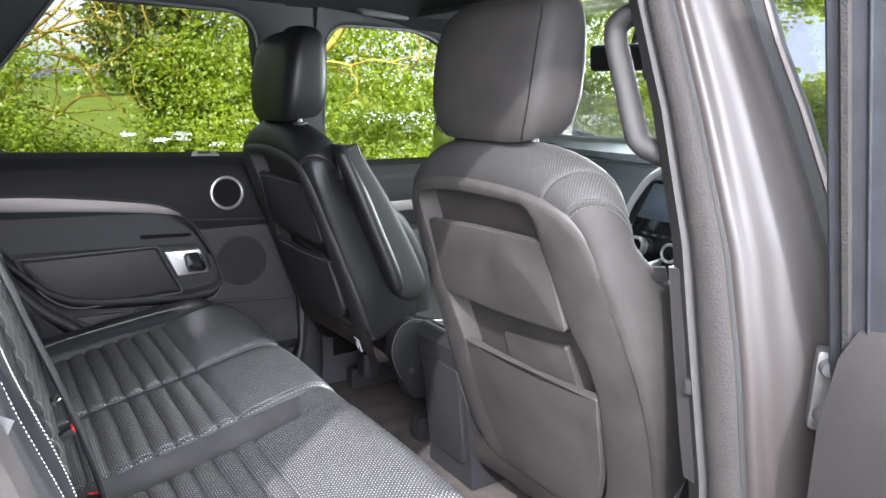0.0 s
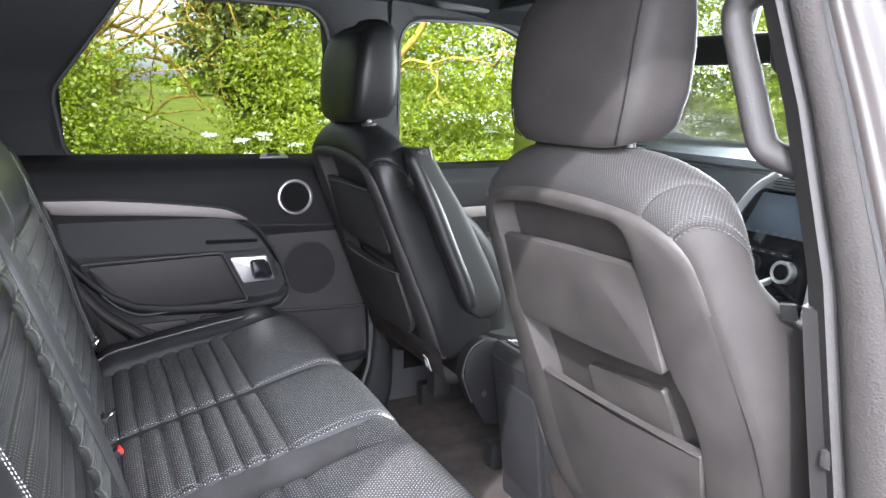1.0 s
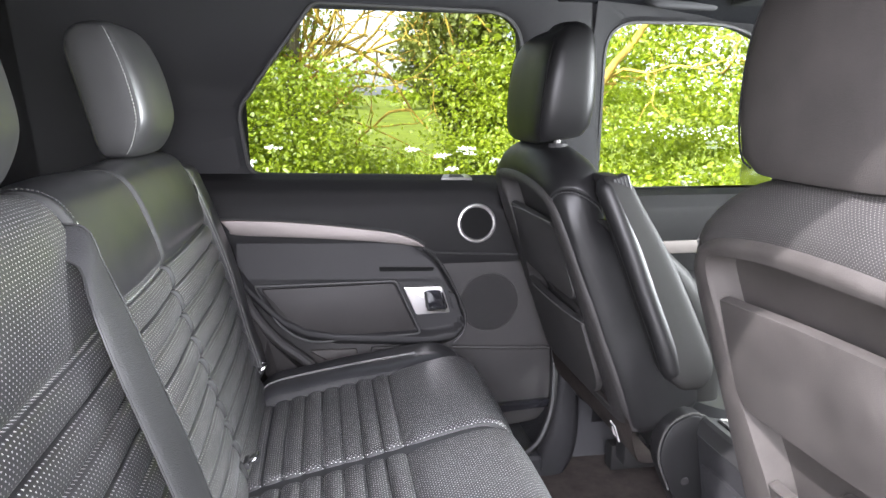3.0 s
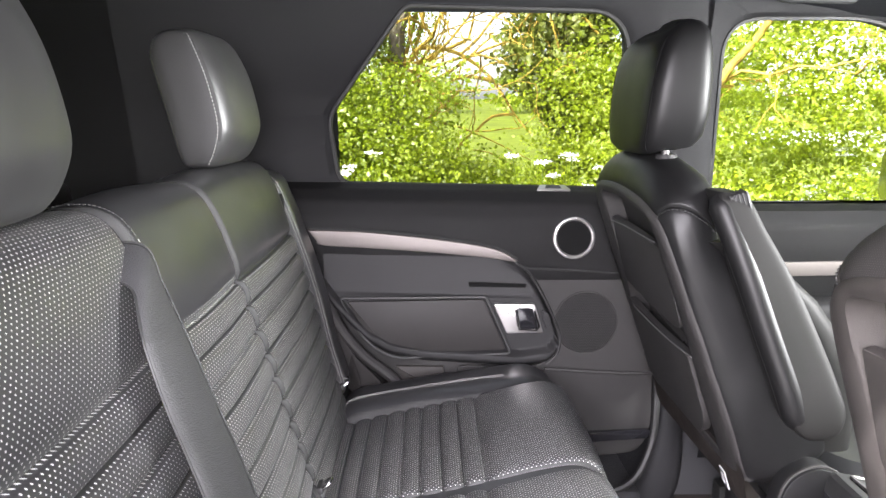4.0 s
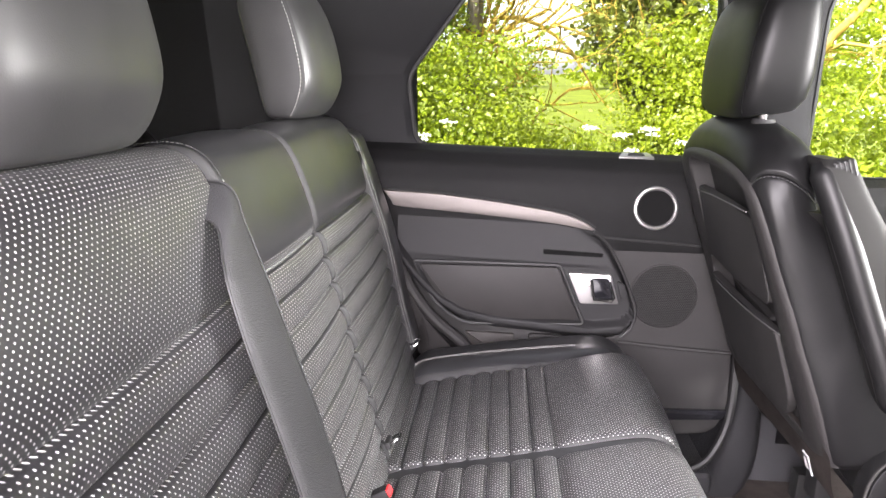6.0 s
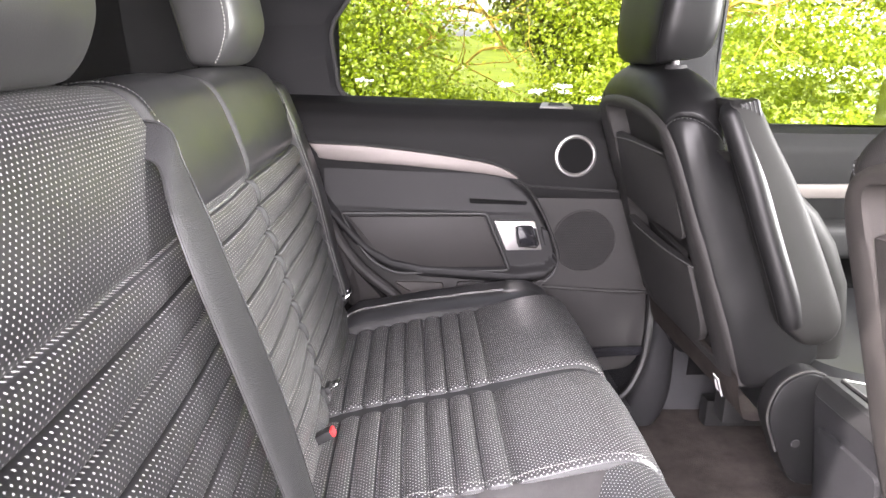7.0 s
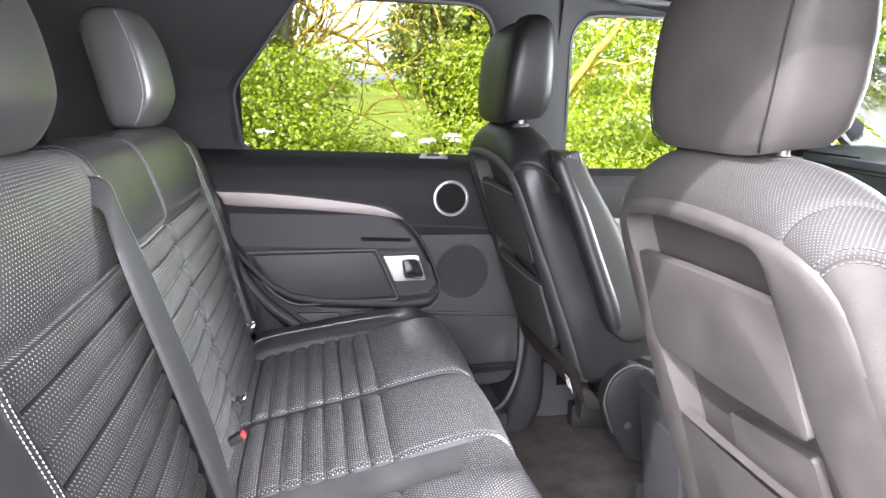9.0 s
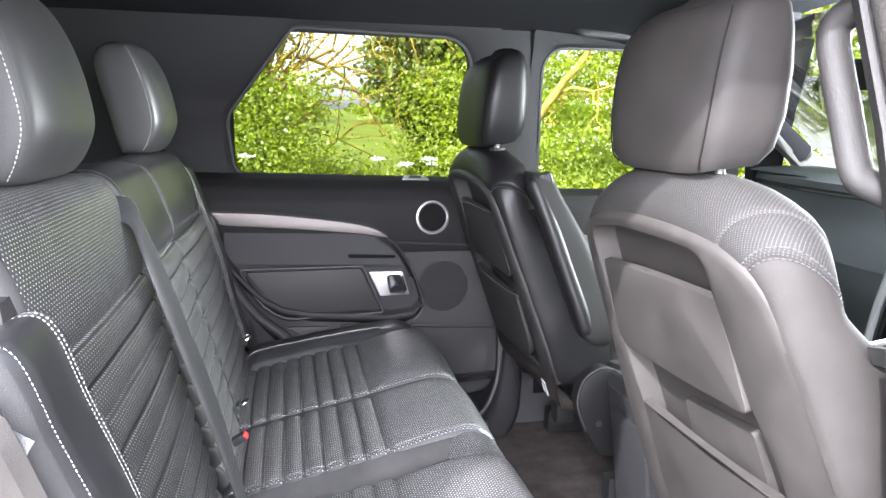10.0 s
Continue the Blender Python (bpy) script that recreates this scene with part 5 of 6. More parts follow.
near_seal = part("trim_seal", loft([[(0.690 + 0.012 * math.cos(t), (a + b) / 2 + (a - b) * 0.5 * math.sin(t), z) for t in (2 * math.pi * k / 14 for k in range(14))] for z, a, b, c in ST]), RUBBER)
tagged(near_seal, "grey cloth-faced rubber seal round the door opening", "door seal", kind="structure")
crack = part("trim_seal_gap", tube([(0.692, b - 0.001, z) for z, a, b, c in ST], 0.0035, 6), BLACK)
tagged(crack, "black gap beside the door seal", "door seal", kind="structure")
rings = []
for z, a, b, c in ST:
    rings.append([(0.700, b + 0.01, z), (0.692, b - 0.002, z), (0.694, b - 0.014, z), (0.706, b * 0.72 + c * 0.28 - 0.004, z), (0.716, b * 0.5 + c * 0.5 - 0.008, z), (0.728, b * 0.3 + c * 0.7 - 0.006, z), (0.742, c + 0.006, z), (0.760, c, z), (0.80, c + 0.01, z), (0.80, b + 0.01, z)])
near_paint = part("pillar_b_outer", loft([smooth_line([*r], 3) for r in rings]), PAINT)
tagged(near_paint, "bronze-grey painted door pillar, glossy in the sun", "pillar", kind="structure")
near_rail = part("trim_rail_outer", tube(smooth_line([(-1.5, 0.74, 1.68), (0.0, 0.742, 1.699), (0.72, 0.742, 1.699), (1.25, 0.745, 1.69), (1.5, 0.74, 1.60)], 4), 0.03, 12), PAINT)
tagged(near_rail, "bronze-grey painted roof edge above the doors", "roof rail", kind="structure")
near_sill = part("trim_sill", box(-0.45, 0.74, 0.50, 0.68, 0.46, 0.60, 0.03, 3), PAINT)
tagged(near_sill, "painted sill below the open door", "sill", kind="structure")
kick = part("trim_sill_inner", box(0.48, 0.78, 0.62, 0.72, 0.56, 0.66, 0.02, 3), BLACK)
tagged(kick, "black plastic sill trim", "sill", kind="structure")

grab = thing("grab_handle", "grey-black plastic grab handle on the door pillar", "grab handle", at=(0.74, 0.79, 1.46))
gl = smooth_line([(0.775, 0.760, 1.362), (0.752, 0.768, 1.374), (0.738, 0.784, 1.384), (0.731, 0.800, 1.392), (0.728, 0.810, 1.407), (0.728, 0.829, 1.455), (0.728, 0.847, 1.50), (0.728, 0.858, 1.532), (0.730, 0.857, 1.548), (0.735, 0.847, 1.558), (0.745, 0.828, 1.563), (0.775, 0.79, 1.563)], 6)
fit_door(part("grip", tube(gl, 0.0175, 14, flat=0.85), PILLAR_NEAR, grab, "rubbed plastic grip"))
fit_door(part("mount", moved(box(-0.02, 0.03, -0.012, 0.014, -0.022, 0.022, 0.006, 3), pose(0.770, 0.764, 1.362)), BLACK, grab))
hook = thing("coat_hook", "small grey coat hook on the pillar", "hook", at=(0.74, 0.79, 1.49))
fit_door(part("hook_arm", tube(smooth_line([(0.775, 0.775, 1.500), (0.742, 0.792, 1.478), (0.738, 0.806, 1.484), (0.742, 0.812, 1.505)], 6), 0.007, 10), PILLAR_NEAR, hook))
fit_door(part("hook_plate", box(0.765, 0.79, 0.755, 0.80, 1.48, 1.53, 0.006, 2), PILLAR_NEAR, hook))
slider = thing("belt_height_slider", "grey belt height slider on the pillar trim", "belt slider", at=(0.72, 0.70, 1.2))
fit_door(part("slider_plate", loft([[(0.695, a + 0.012, z), (0.700, a + 0.045, z), (0.73, a + 0.05, z), (0.73, a + 0.0, z)] for z, a in ((1.245, 0.672), (1.15, 0.655), (1.02, 0.63), (0.98, 0.62))]), PILLAR_NEAR, slider))
fit_door(part("slider_knob", moved(box(-0.006, 0.006, -0.006, 0.006, -0.010, 0.010, 0.003, 2), pose(0.694, 0.664, 1.105)), PILLAR_NEAR, slider))

nfd = thing("front_door", "closed driver's door seen from outside, dark glass", "car door", at=(1.2, 0.53, 0.9))
cz = lambda z: float(np.interp(z, [0.6, 0.85, 1.0, 1.15, 1.28, 1.33, 1.44, 1.57, 1.72], [0.49, 0.495, 0.505, 0.525, 0.556, 0.576, 0.627, 0.695, 0.735]))
fit_door(part("window_frame", loft([[(0.762, cz(z) - 0.006, z), (0.800, cz(z) - 0.010, z), (0.812, cz(z) - 0.006, z), (0.812, cz(z) + 0.02, z), (0.762, cz(z) + 0.02, z)] for z in (1.20, 1.28, 1.36, 1.44, 1.52, 1.60, 1.69)]), BLACK, nfd, "black window frame"))
fit_door(part("frame_bead", tube([(0.786, cz(z) - 0.011, z) for z in (1.20, 1.28, 1.36, 1.44, 1.52, 1.60, 1.69)], 0.003, 6), STRIP, nfd, "grey frame bead"))
npane = fit_door(part("pane", sheet(lambda u, v: (0.805 + 0.9 * u, 0.003 + (cz(1.24 + 0.42 * v)), 1.24 + 0.42 * v), 8, 10, 0.004), GLASS_OUT, nfd, "dark reflecting side glass"))
npane.visible_shadow = False
fit_door(part("door_skin", sheet(lambda u, v: (0.765 + 1.0 * u, cz(0.55 + 0.68 * v) - 0.012, 0.55 + 0.68 * v), 10, 14, 0.02), PAINT, nfd, "bronze-grey painted door skin"))

# open rear door, swung out from its hinges on the pillar
ord_ = thing("open_rear_door", "open rear car door with black leather trim and speaker grille", "car door", at=(0.72, 0.50, 0.9))
ODM = pose(0.715, 0.500, 0, 0, 0, -104)     # local x runs out along the door, local y towards its inner face


def od(name, bm, material, label=""):
    return fit_door(part(name, moved(bm, ODM), material, ord_, label))


od("door_edge", box(0.0, 1.0, 0.02, 0.09, 0.55, 1.20, 0.02, 3), PAINT, "painted door shell")
lean = lambda z: 0.657 - 0.272 * (z - 1.32)
for nm, dy0, dy1, fx, mt in (("frame_upright", 0.505, 0.40, 0.0, DOOR_GREY), ("frame_seal", 0.490, 0.480, -0.007, RUBBER), ("frame_bead", 0.468, 0.463, -0.004, DOOR_GREY)):
    fit_door(part(nm, loft([[(lean(z) + fx + 0.004, dy0, z), (lean(z) + fx, dy0 - 0.004, z), (lean(z) + fx - 0.012 * (dy0 - dy1), dy1, z), (lean(z) + 0.05, dy1, z), (lean(z) + 0.05, dy0, z)] for z in (1.17, 1.25, 1.35, 1.45, 1.55, 1.65, 1.74)]), mt, ord_, "slate-grey window frame upright" if nm == "frame_upright" else ""))
od("frame_top", box(0.0, 0.85, -0.01, 0.03, 1.68, 1.72, 0.01, 2), BLACK)
od("upper_trim", loft([[(x, y, z) for y, z in ((0.03, 1.255), (-0.02, 1.245), (-0.05, 1.21), (-0.065, 1.14), (-0.065, 1.04), (0.03, 1.04))] for x in (0.035, 0.3, 0.6, 0.95)]), LEATHER_BACK, "smooth grey-black upper trim")
od("lower_trim", box(0.03, 0.95, -0.06, 0.03, 0.58, 1.10, 0.015, 3), PANEL)
gv, gf = [], []
for i in range(40):
    for j in range(34):
        o = len(gv)
        x0, z0 = 0.05 + i * 0.006 + (j % 2) * 0.003, 0.90 + j * 0.0055
        for a in range(6):
            p = ODM @ Vector((x0 + 0.0021 * math.cos(a * math.pi / 3), -0.0612, z0 + 0.0021 * math.sin(a * math.pi / 3)))
            gv.append(tuple(p))
        gf.append([o + a for a in range(6)])
g = fit_door(link("speaker_grille", gv, gf, BLACK, ord_, "perforated speaker grille", smooth=False))
g["kind"] = "stuff"
hb = fit_door(part("hinge_bracket", moved(plate(rounded([(-0.014, -0.05), (0.016, -0.05), (0.022, -0.02), (0.010, 0.004), (0.012, 0.036), (-0.012, 0.040)], 0.007, 4), 0.022, 0.004, 2), frame_of((0.705, 0.508, 1.158), (0.55, -0.83, 0), (0, 0, 1))), STEEL, ord_, "metal door check bracket"))
for dz in (0.022, -0.03):
    under(part("hinge_bolt", moved(tube([(0, 0, 0), (0, 0, 0.010)], [0.011, 0.008], 12), frame_of((0.7055, 0.508, 1.158 + dz), (0.55, -0.83, 0), (0, 0, 1))), STEEL, ord_), hb)

# ---- console, dashboard, windscreen ----
console = thing("centre_console", "black plastic centre console between the front seats", "car console", at=(1.1, YC, 0.56))


def cn(name, bm, material, label=""):
    return fit_door(part(name, bm, material, console, label))


cn("body", loft([[(x0, 1.345, z), (x0, 1.525, z), (1.75, 1.545, z), (1.75, 1.325, z)] for x0, z in ((0.872, 0.555), (0.868, 0.62), (0.845, 0.80), (0.83, 0.90))]), WINDOW_TRIM, "grained black console body")
cn("rear_panel", moved(plate(rounded([(-0.07, -0.12), (0.07, -0.12), (0.075, 0.12), (-0.075, 0.12)], 0.015, 4), 0.008, 0.003), frame_of((0.846, 1.435, 0.73), (0, -1, 0), (-0.13, 0, 1))), WINDOW_TRIM, "flat rear console panel")
cn("top_tray", moved(box(-0.02, 0.20, -0.095, 0.095, -0.02, 0.02, 0.015, 3), pose(0.85, 1.435, 0.905, 0, 12, 0)), BLACK)
cn("tray_rim", moved(tube([(0.0, -0.07, 0.021), (0.12, -0.07, 0.021), (0.12, 0.07, 0.021), (0.0, 0.07, 0.021)], 0.004, 6, closed=True), pose(0.855, 1.435, 0.905, 0, 12, 0)), STEEL, "thin metal vent rim")
cn("tray_floor", moved(plate([(0.0, -0.068), (0.12, -0.068), (0.12, 0.068), (0.0, 0.068)], 0.004, 0), pose(0.855, 1.435, 0.9265, 0, 12, 0)), BLACK)
cn("armrest_lid", box(1.0, 1.35, 1.35, 1.52, 0.94, 1.0, 0.03, 4), LEATHER, "padded console lid")
cn("silver_edge", tube([(1.02, 1.338, 0.985), (1.2, 1.335, 1.0), (1.45, 1.33, 1.04), (1.55, 1.33, 1.08)], 0.008, 8), SATIN, "silver console edge")

dash = thing("dashboard", "black two-tone dashboard with a silver-framed screen", "dashboard", at=(1.55, YC, 1.0))


def da(name, bm, material, label="", smooth=True):
    return fit_door(part(name, bm, material, dash, label))


def dash_skin(u, v):
    prof = ((1.95, 1.30), (1.75, 1.325), (1.58, 1.318), (1.52, 1.302), (1.515, 1.285), (1.525, 1.27), (1.50, 1.20), (1.47, 1.12), (1.49, 1.05), (1.56, 0.95), (1.62, 0.72))
    k = v * (len(prof) - 1)
    i = min(int(k), len(prof) - 2)
    f = k - i
    x, z = (prof[i][j] * (1 - f) + prof[i + 1][j] * f for j in range(2))
    y = 0.70 + 1.47 * u
    return (x + 0.10 * abs(2 * u - 1) ** 3 * (1 if v > 0.25 else 0.4), y, z)


da("dash_body", sheet(dash_skin, 30, 40, 0.02), DASH, "blue-grey soft dash moulding")
da("dash_line", tube([(1.522 + 0.10 * abs(2 * k / 20 - 1) ** 3, 0.72 + 1.43 * k / 20, 1.277) for k in range(21)], 0.004, 6), SATIN, "thin silver dash line")
SC = frame_of((1.462, 1.348, 1.10), (0, -1, 0), (0.20, 0, 1))
da("centre_panel", moved(plate(rounded([(-0.122, -0.20), (0.122, -0.20), (0.115, 0.05), (0.065, 0.148), (-0.065, 0.148), (-0.115, 0.05)], 0.02, 4), 0.04, 0.004), SC), GLOSS, "gloss black centre panel")
scr = da("screen", moved(plate(rounded([(-0.085, 0.042), (0.085, 0.042), (0.052, 0.138), (-0.052, 0.138)], 0.006, 3), 0.004, 0.001), SC @ pose(0, 0, 0.003)), SCREEN, "dark touch screen")
for i in range(6):
    under(da("screen_icon", moved(plate([(-0.07 + 0.024 * i, 0.044), (-0.062 + 0.024 * i, 0.044), (-0.062 + 0.024 * i, 0.048), (-0.07 + 0.024 * i, 0.048)], 0.001, 0), SC @ pose(0, 0, 0.0045)), STRIP), scr)
for sgn in (-1, 1):
    da("silver_blade", moved(tube(smooth_line([(sgn * 0.128, -0.20, 0.006), (sgn * 0.128, -0.05, 0.008), (sgn * 0.113, 0.06, 0.010), (sgn * 0.072, 0.14, 0.010), (sgn * 0.02, 0.186, 0.006)], 6), 0.009, 8), SC), SILVER, "silver blade beside the centre panel")
    da("dial_ring", moved(tube([(sgn * 0.056 + 0.0235 * math.cos(t), -0.034 + 0.0235 * math.sin(t), 0.0205) for t in (2 * math.pi * k / 32 for k in range(32))], 0.0028, 6, closed=True), SC), SILVER, "bright silver dial rim")
    dial = da("climate_dial", moved(tube([(sgn * 0.056, -0.034, 0.0), (sgn * 0.056, -0.034, 0.020)], [0.026, 0.023], 24), SC), SATIN, "silver climate dial")
    under(da("dial_face", moved(tube([(sgn * 0.056, -0.034, 0.018), (sgn * 0.056, -0.034, 0.0215)], 0.018, 20), SC), GLOSS), dial)
for i in range(4):
    btn = da("button", moved(box(-0.045 + 0.03 * i - 0.013, -0.045 + 0.03 * i + 0.013, -0.002, 0.008, 0, 0.004, 0.001, 1), SC), PLASTIC)
    under(da("button_mark", moved(plate([(-0.045 + 0.03 * i - 0.006, 0.002), (-0.045 + 0.03 * i + 0.006, 0.002), (-0.045 + 0.03 * i + 0.006, 0.0035), (-0.045 + 0.03 * i - 0.006, 0.0035)], 0.0005, 0), SC @ pose(0, 0, 0.0046)), LABEL_WHITE), btn)
for i in range(5):
    da("vent_slat", moved(box(-0.03, 0.03, 0, 0.003, -0.015, 0.004, 0.001, 1), SC @ pose(0, 0.144 + 0.007 * i, 0.002)), BLACK)
da("tweeter_ring", moved(tube([(0.026 * math.cos(t), 0.026 * math.sin(t), 0) for t in (2 * math.pi * k / 32 for k in range(32))], 0.003, 6, closed=True), frame_of((1.638, 2.115, 1.240), (0, -1, 0.0), (0.3, 0, 1))), SATIN, "silver tweeter ring")
da("tweeter_mesh", moved(tube([(0, 0, -0.03), (0, 0, 0.001)], [0.03, 0.025], 24), frame_of((1.638, 2.115, 1.240), (0, -1, 0), (0.3, 0, 1))), STRIP, "grey tweeter mesh")
wscreen = part("window_front", sheet(lambda u, v: (1.95 - 0.60 * v, 0.72 + 1.43 * u, 1.28 + 0.42 * v), 10, 8, 0.005), GLASS)
tagged(wscreen, "clear raked windscreen", "windscreen", kind="structure")
wscreen.visible_shadow = False
apil = part("pillar_a", tube([(1.30, 2.10, 1.67), (1.55, 2.14, 1.50), (1.80, 2.17, 1.33), (1.95, 2.18, 1.25)], [0.045, 0.05, 0.055, 0.06], 12, flat=0.6), CLOTH)
tagged(apil, "pale grey cloth-trimmed windscreen pillar", "pillar", kind="structure")
rv = thing("rear_view_mirror", "black rear-view mirror below the roof", "mirror", at=(1.42, YC, 1.58))
fit_door(part("mirror_body", moved(box(-0.02, 0.02, -0.125, 0.125, -0.033, 0.033, 0.015, 3), pose(1.38, 1.40, 1.555, 0, -8, 12)), BLACK, rv))
fit_door(part("mirror_stalk", tube([(1.40, 1.42, 1.58), (1.44, 1.434, 1.67)], 0.015, 10), BLACK, rv))
visor = thing("sun_visor", "dark sun visor folded against the roof", "sun visor", at=(1.25, 1.84, 1.69))
fit_door(part("visor_pad", box(1.12, 1.29, 1.62, 2.02, 1.678, 1.694, 0.007, 3), LINER, visor))
roof_handle = thing("grab_handle", "folded dark roof grab handle above the window", "grab handle", at=(1.05, 2.06, 1.69))
fit_door(part("grip", tube(smooth_line([(0.94, 2.07, 1.70), (0.955, 2.05, 1.685), (1.0, 2.045, 1.682), (1.08, 2.045, 1.68), (1.10, 2.05, 1.683), (1.115, 2.07, 1.70)], 5), 0.011, 10), PILLAR, roof_handle))

# ---- outdoors ----
def hill(x, y):
    rise = max(0.0, y - 11.0)
    back = max(0.0, -y - 4.0)
    bank = 0.35 * math.exp(-((y - 4.6) / 1.2) ** 2) if y > 2.6 else 0.0
    return 0.30 * bank / 0.35 + 0.055 * rise * math.exp(-rise / 160) + 0.02 * back * math.exp(-back / 80) + 0.05 * noise.noise((x * 0.5, y * 0.5, 0))


GRASS = mat("meadow_grass", (0.100, 0.125, 0.010), 0.9, grain=1.0, grain_scale=60, stain=0.35, stain_scale=0.9, spec=0.1)
gx = np.r_[np.linspace(-400, -30, 14), np.linspace(-28, 28, 57), np.linspace(30, 400, 14)]
gy = np.r_[np.linspace(-400, -26, 12), np.linspace(-24, 30, 73), np.linspace(34, 500, 20)]
gv = [(x, y, hill(x, y)) for x in gx for y in gy]
m_ = len(gy)
ground = link("ground", gv, [(i * m_ + j, (i + 1) * m_ + j, (i + 1) * m_ + j + 1, i * m_ + j + 1) for i in range(len(gx) - 1) for j in range(m_ - 1)], GRASS)
tagged(ground, "green grass verge and field rising to the horizon", "grass", kind="structure")
# Unseen ground, made pale to bounce sunlight into the cabin.
BOUNCE_GROUND = mat("pale_bounce_ground", (0.34, 0.32, 0.29), 0.95, grain=1.0, grain_scale=70, stain=0.3, stain_scale=3, spec=0.1)
road = part("road", sheet(lambda u, v: (-60 + 120 * u, -3.2 + 6.2 * v, hill(-60 + 120 * u, -3.2 + 6.2 * v) + 0.06), 60, 8, 0.04), BOUNCE_GROUND)
tagged(road, "unseen pale lane beside the verge, added to bounce light", "road", kind="structure")


def leaf_material(name, dark, light, through):
    m = bpy.data.materials.new(name)
    m.use_nodes = True
    n, l = m.node_tree.nodes, m.node_tree.links
    n.remove(n["Principled BSDF"])
    geo, ramp, di, tr, gl, mx, mx2, tc, nz = (n.new(k) for k in ("ShaderNodeNewGeometry", "ShaderNodeMix", "ShaderNodeBsdfDiffuse", "ShaderNodeBsdfTranslucent", "ShaderNodeBsdfGlossy", "ShaderNodeMixShader", "ShaderNodeMixShader", "ShaderNodeTexCoord", "ShaderNodeTexNoise"))
    ramp.data_type = "RGBA"
    ramp.inputs[6].default_value, ramp.inputs[7].default_value = (*dark, 1), (*light, 1)
    nz.inputs["Scale"].default_value = 1.6
    l.new(tc.outputs["Object"], nz.inputs["Vector"])
    add = n.new("ShaderNodeMath")
    add.operation = "MULTIPLY_ADD"
    l.new(geo.outputs["Random Per Island"], add.inputs[0])
    add.inputs[1].default_value = 0.7
    sub = n.new("ShaderNodeMath")
    sub.operation = "MULTIPLY_ADD"
    l.new(nz.outputs[0], sub.inputs[0])
    sub.inputs[1].default_value, sub.inputs[2].default_value = 1.2, -0.45
    l.new(sub.outputs[0], add.inputs[2])
    l.new(add.outputs[0], ramp.inputs[0])
    ramp.clamp_factor = True
    l.new(ramp.outputs[2], di.inputs[0])
    l.new(ramp.outputs[2], tr.inputs[0])
    gl.inputs["Roughness"].default_value = 0.40
    gl.inputs[0].default_value = (0.5, 0.5, 0.5, 1)
    mx.inputs[0].default_value = through
    mx2.inputs[0].default_value = 0.05
    l.new(di.outputs[0], mx.inputs[1])
    l.new(tr.outputs[0], mx.inputs[2])
    l.new(mx.outputs[0], mx2.inputs[1])
    l.new(gl.outputs[0], mx2.inputs[2])
    l.new(mx2.outputs[0], n["Material Output"].inputs[0])
    return m


SPRING = leaf_material("spring_leaves", (0.170, 0.232, 0.006), (0.315, 0.385, 0.013), 0.6)
IVY = leaf_material("ivy_leaves", (0.095, 0.120, 0.014), (0.190, 0.215, 0.040), 0.45)
BUSH = leaf_material("bush_leaves", (0.160, 0.220, 0.006), (0.290, 0.360, 0.012), 0.6)
WHITE = leaf_material("white_umbels", (0.55, 0.58, 0.48), (0.85, 0.87, 0.80), 0.3)
STALK = leaf_material("green_stalks", (0.09, 0.13, 0.010), (0.17, 0.22, 0.02), 0.4)
BARK = mat("grey_brown_bark", (0.13, 0.11, 0.085), 0.9, grain=1.0, grain_scale=45, stain=0.5, stain_scale=6, spec=0.2)
LICHEN = mat("lichen_covered_bark", (0.30, 0.205, 0.035), 0.9, grain=1.0, grain_scale=70, stain=0.6, stain_scale=9, spec=0.2)
rng = np.random.default_rng(5)


def leaves(name, centres, size, material, parent=None, up=0.5, towards=(-0.3, -0.7, 0.6)):
    """Many small folded leaves, each of two bent halves, at the given centres."""
    n = len(centres)
    nrm = rng.normal(size=(n, 3)) + up * np.array(towards)
    nrm /= np.linalg.norm(nrm, axis=1)[:, None]
    a = np.cross(nrm, rng.normal(size=(n, 3)))
    a /= np.linalg.norm(a, axis=1)[:, None]
    b = np.cross(nrm, a)
    s = size * rng.uniform(0.6, 1.35, (n, 1))
    c = np.asarray(centres)
    v = np.stack([c - a * s * 0.55, c + b * s * 0.40 + nrm * s * 0.10 - a * s * 0.12, c + b * s * 0.32 + nrm * s * 0.08 + a * s * 0.28, c + a * s * 0.60, c - b * s * 0.32 + nrm * s * 0.08 + a * s * 0.28, c - b * s * 0.40 + nrm * s * 0.10 - a * s * 0.12], axis=1).reshape(-1, 3)
    base = np.arange(n)[:, None] * 6
    f = np.concatenate([base + np.array([[0, 1, 2, 3]]), base + np.array([[0, 3, 4, 5]])])
    me = bpy.data.meshes.new(name)
    me.vertices.add(len(v))
    me.vertices.foreach_set("co", v.ravel())
    me.loops.add(f.size)
    me.loops.foreach_set("vertex_index", f.ravel())
    me.polygons.add(len(f))
    me.polygons.foreach_set("loop_start", np.arange(len(f)) * 4)
    me.update(calc_edges=True)
    me.materials.append(material)
    ob = new(name, me)
    if parent is not None:
        ob.parent = parent
    return ob


def clumps(n_clump, per, lo, hi, spread, flat=0.4):
    c = rng.uniform(lo, hi, (n_clump, 3))
    p = np.repeat(c, per, axis=0) + rng.normal(size=(n_clump * per, 3)) * np.array([spread, spread, spread * flat])
    return p


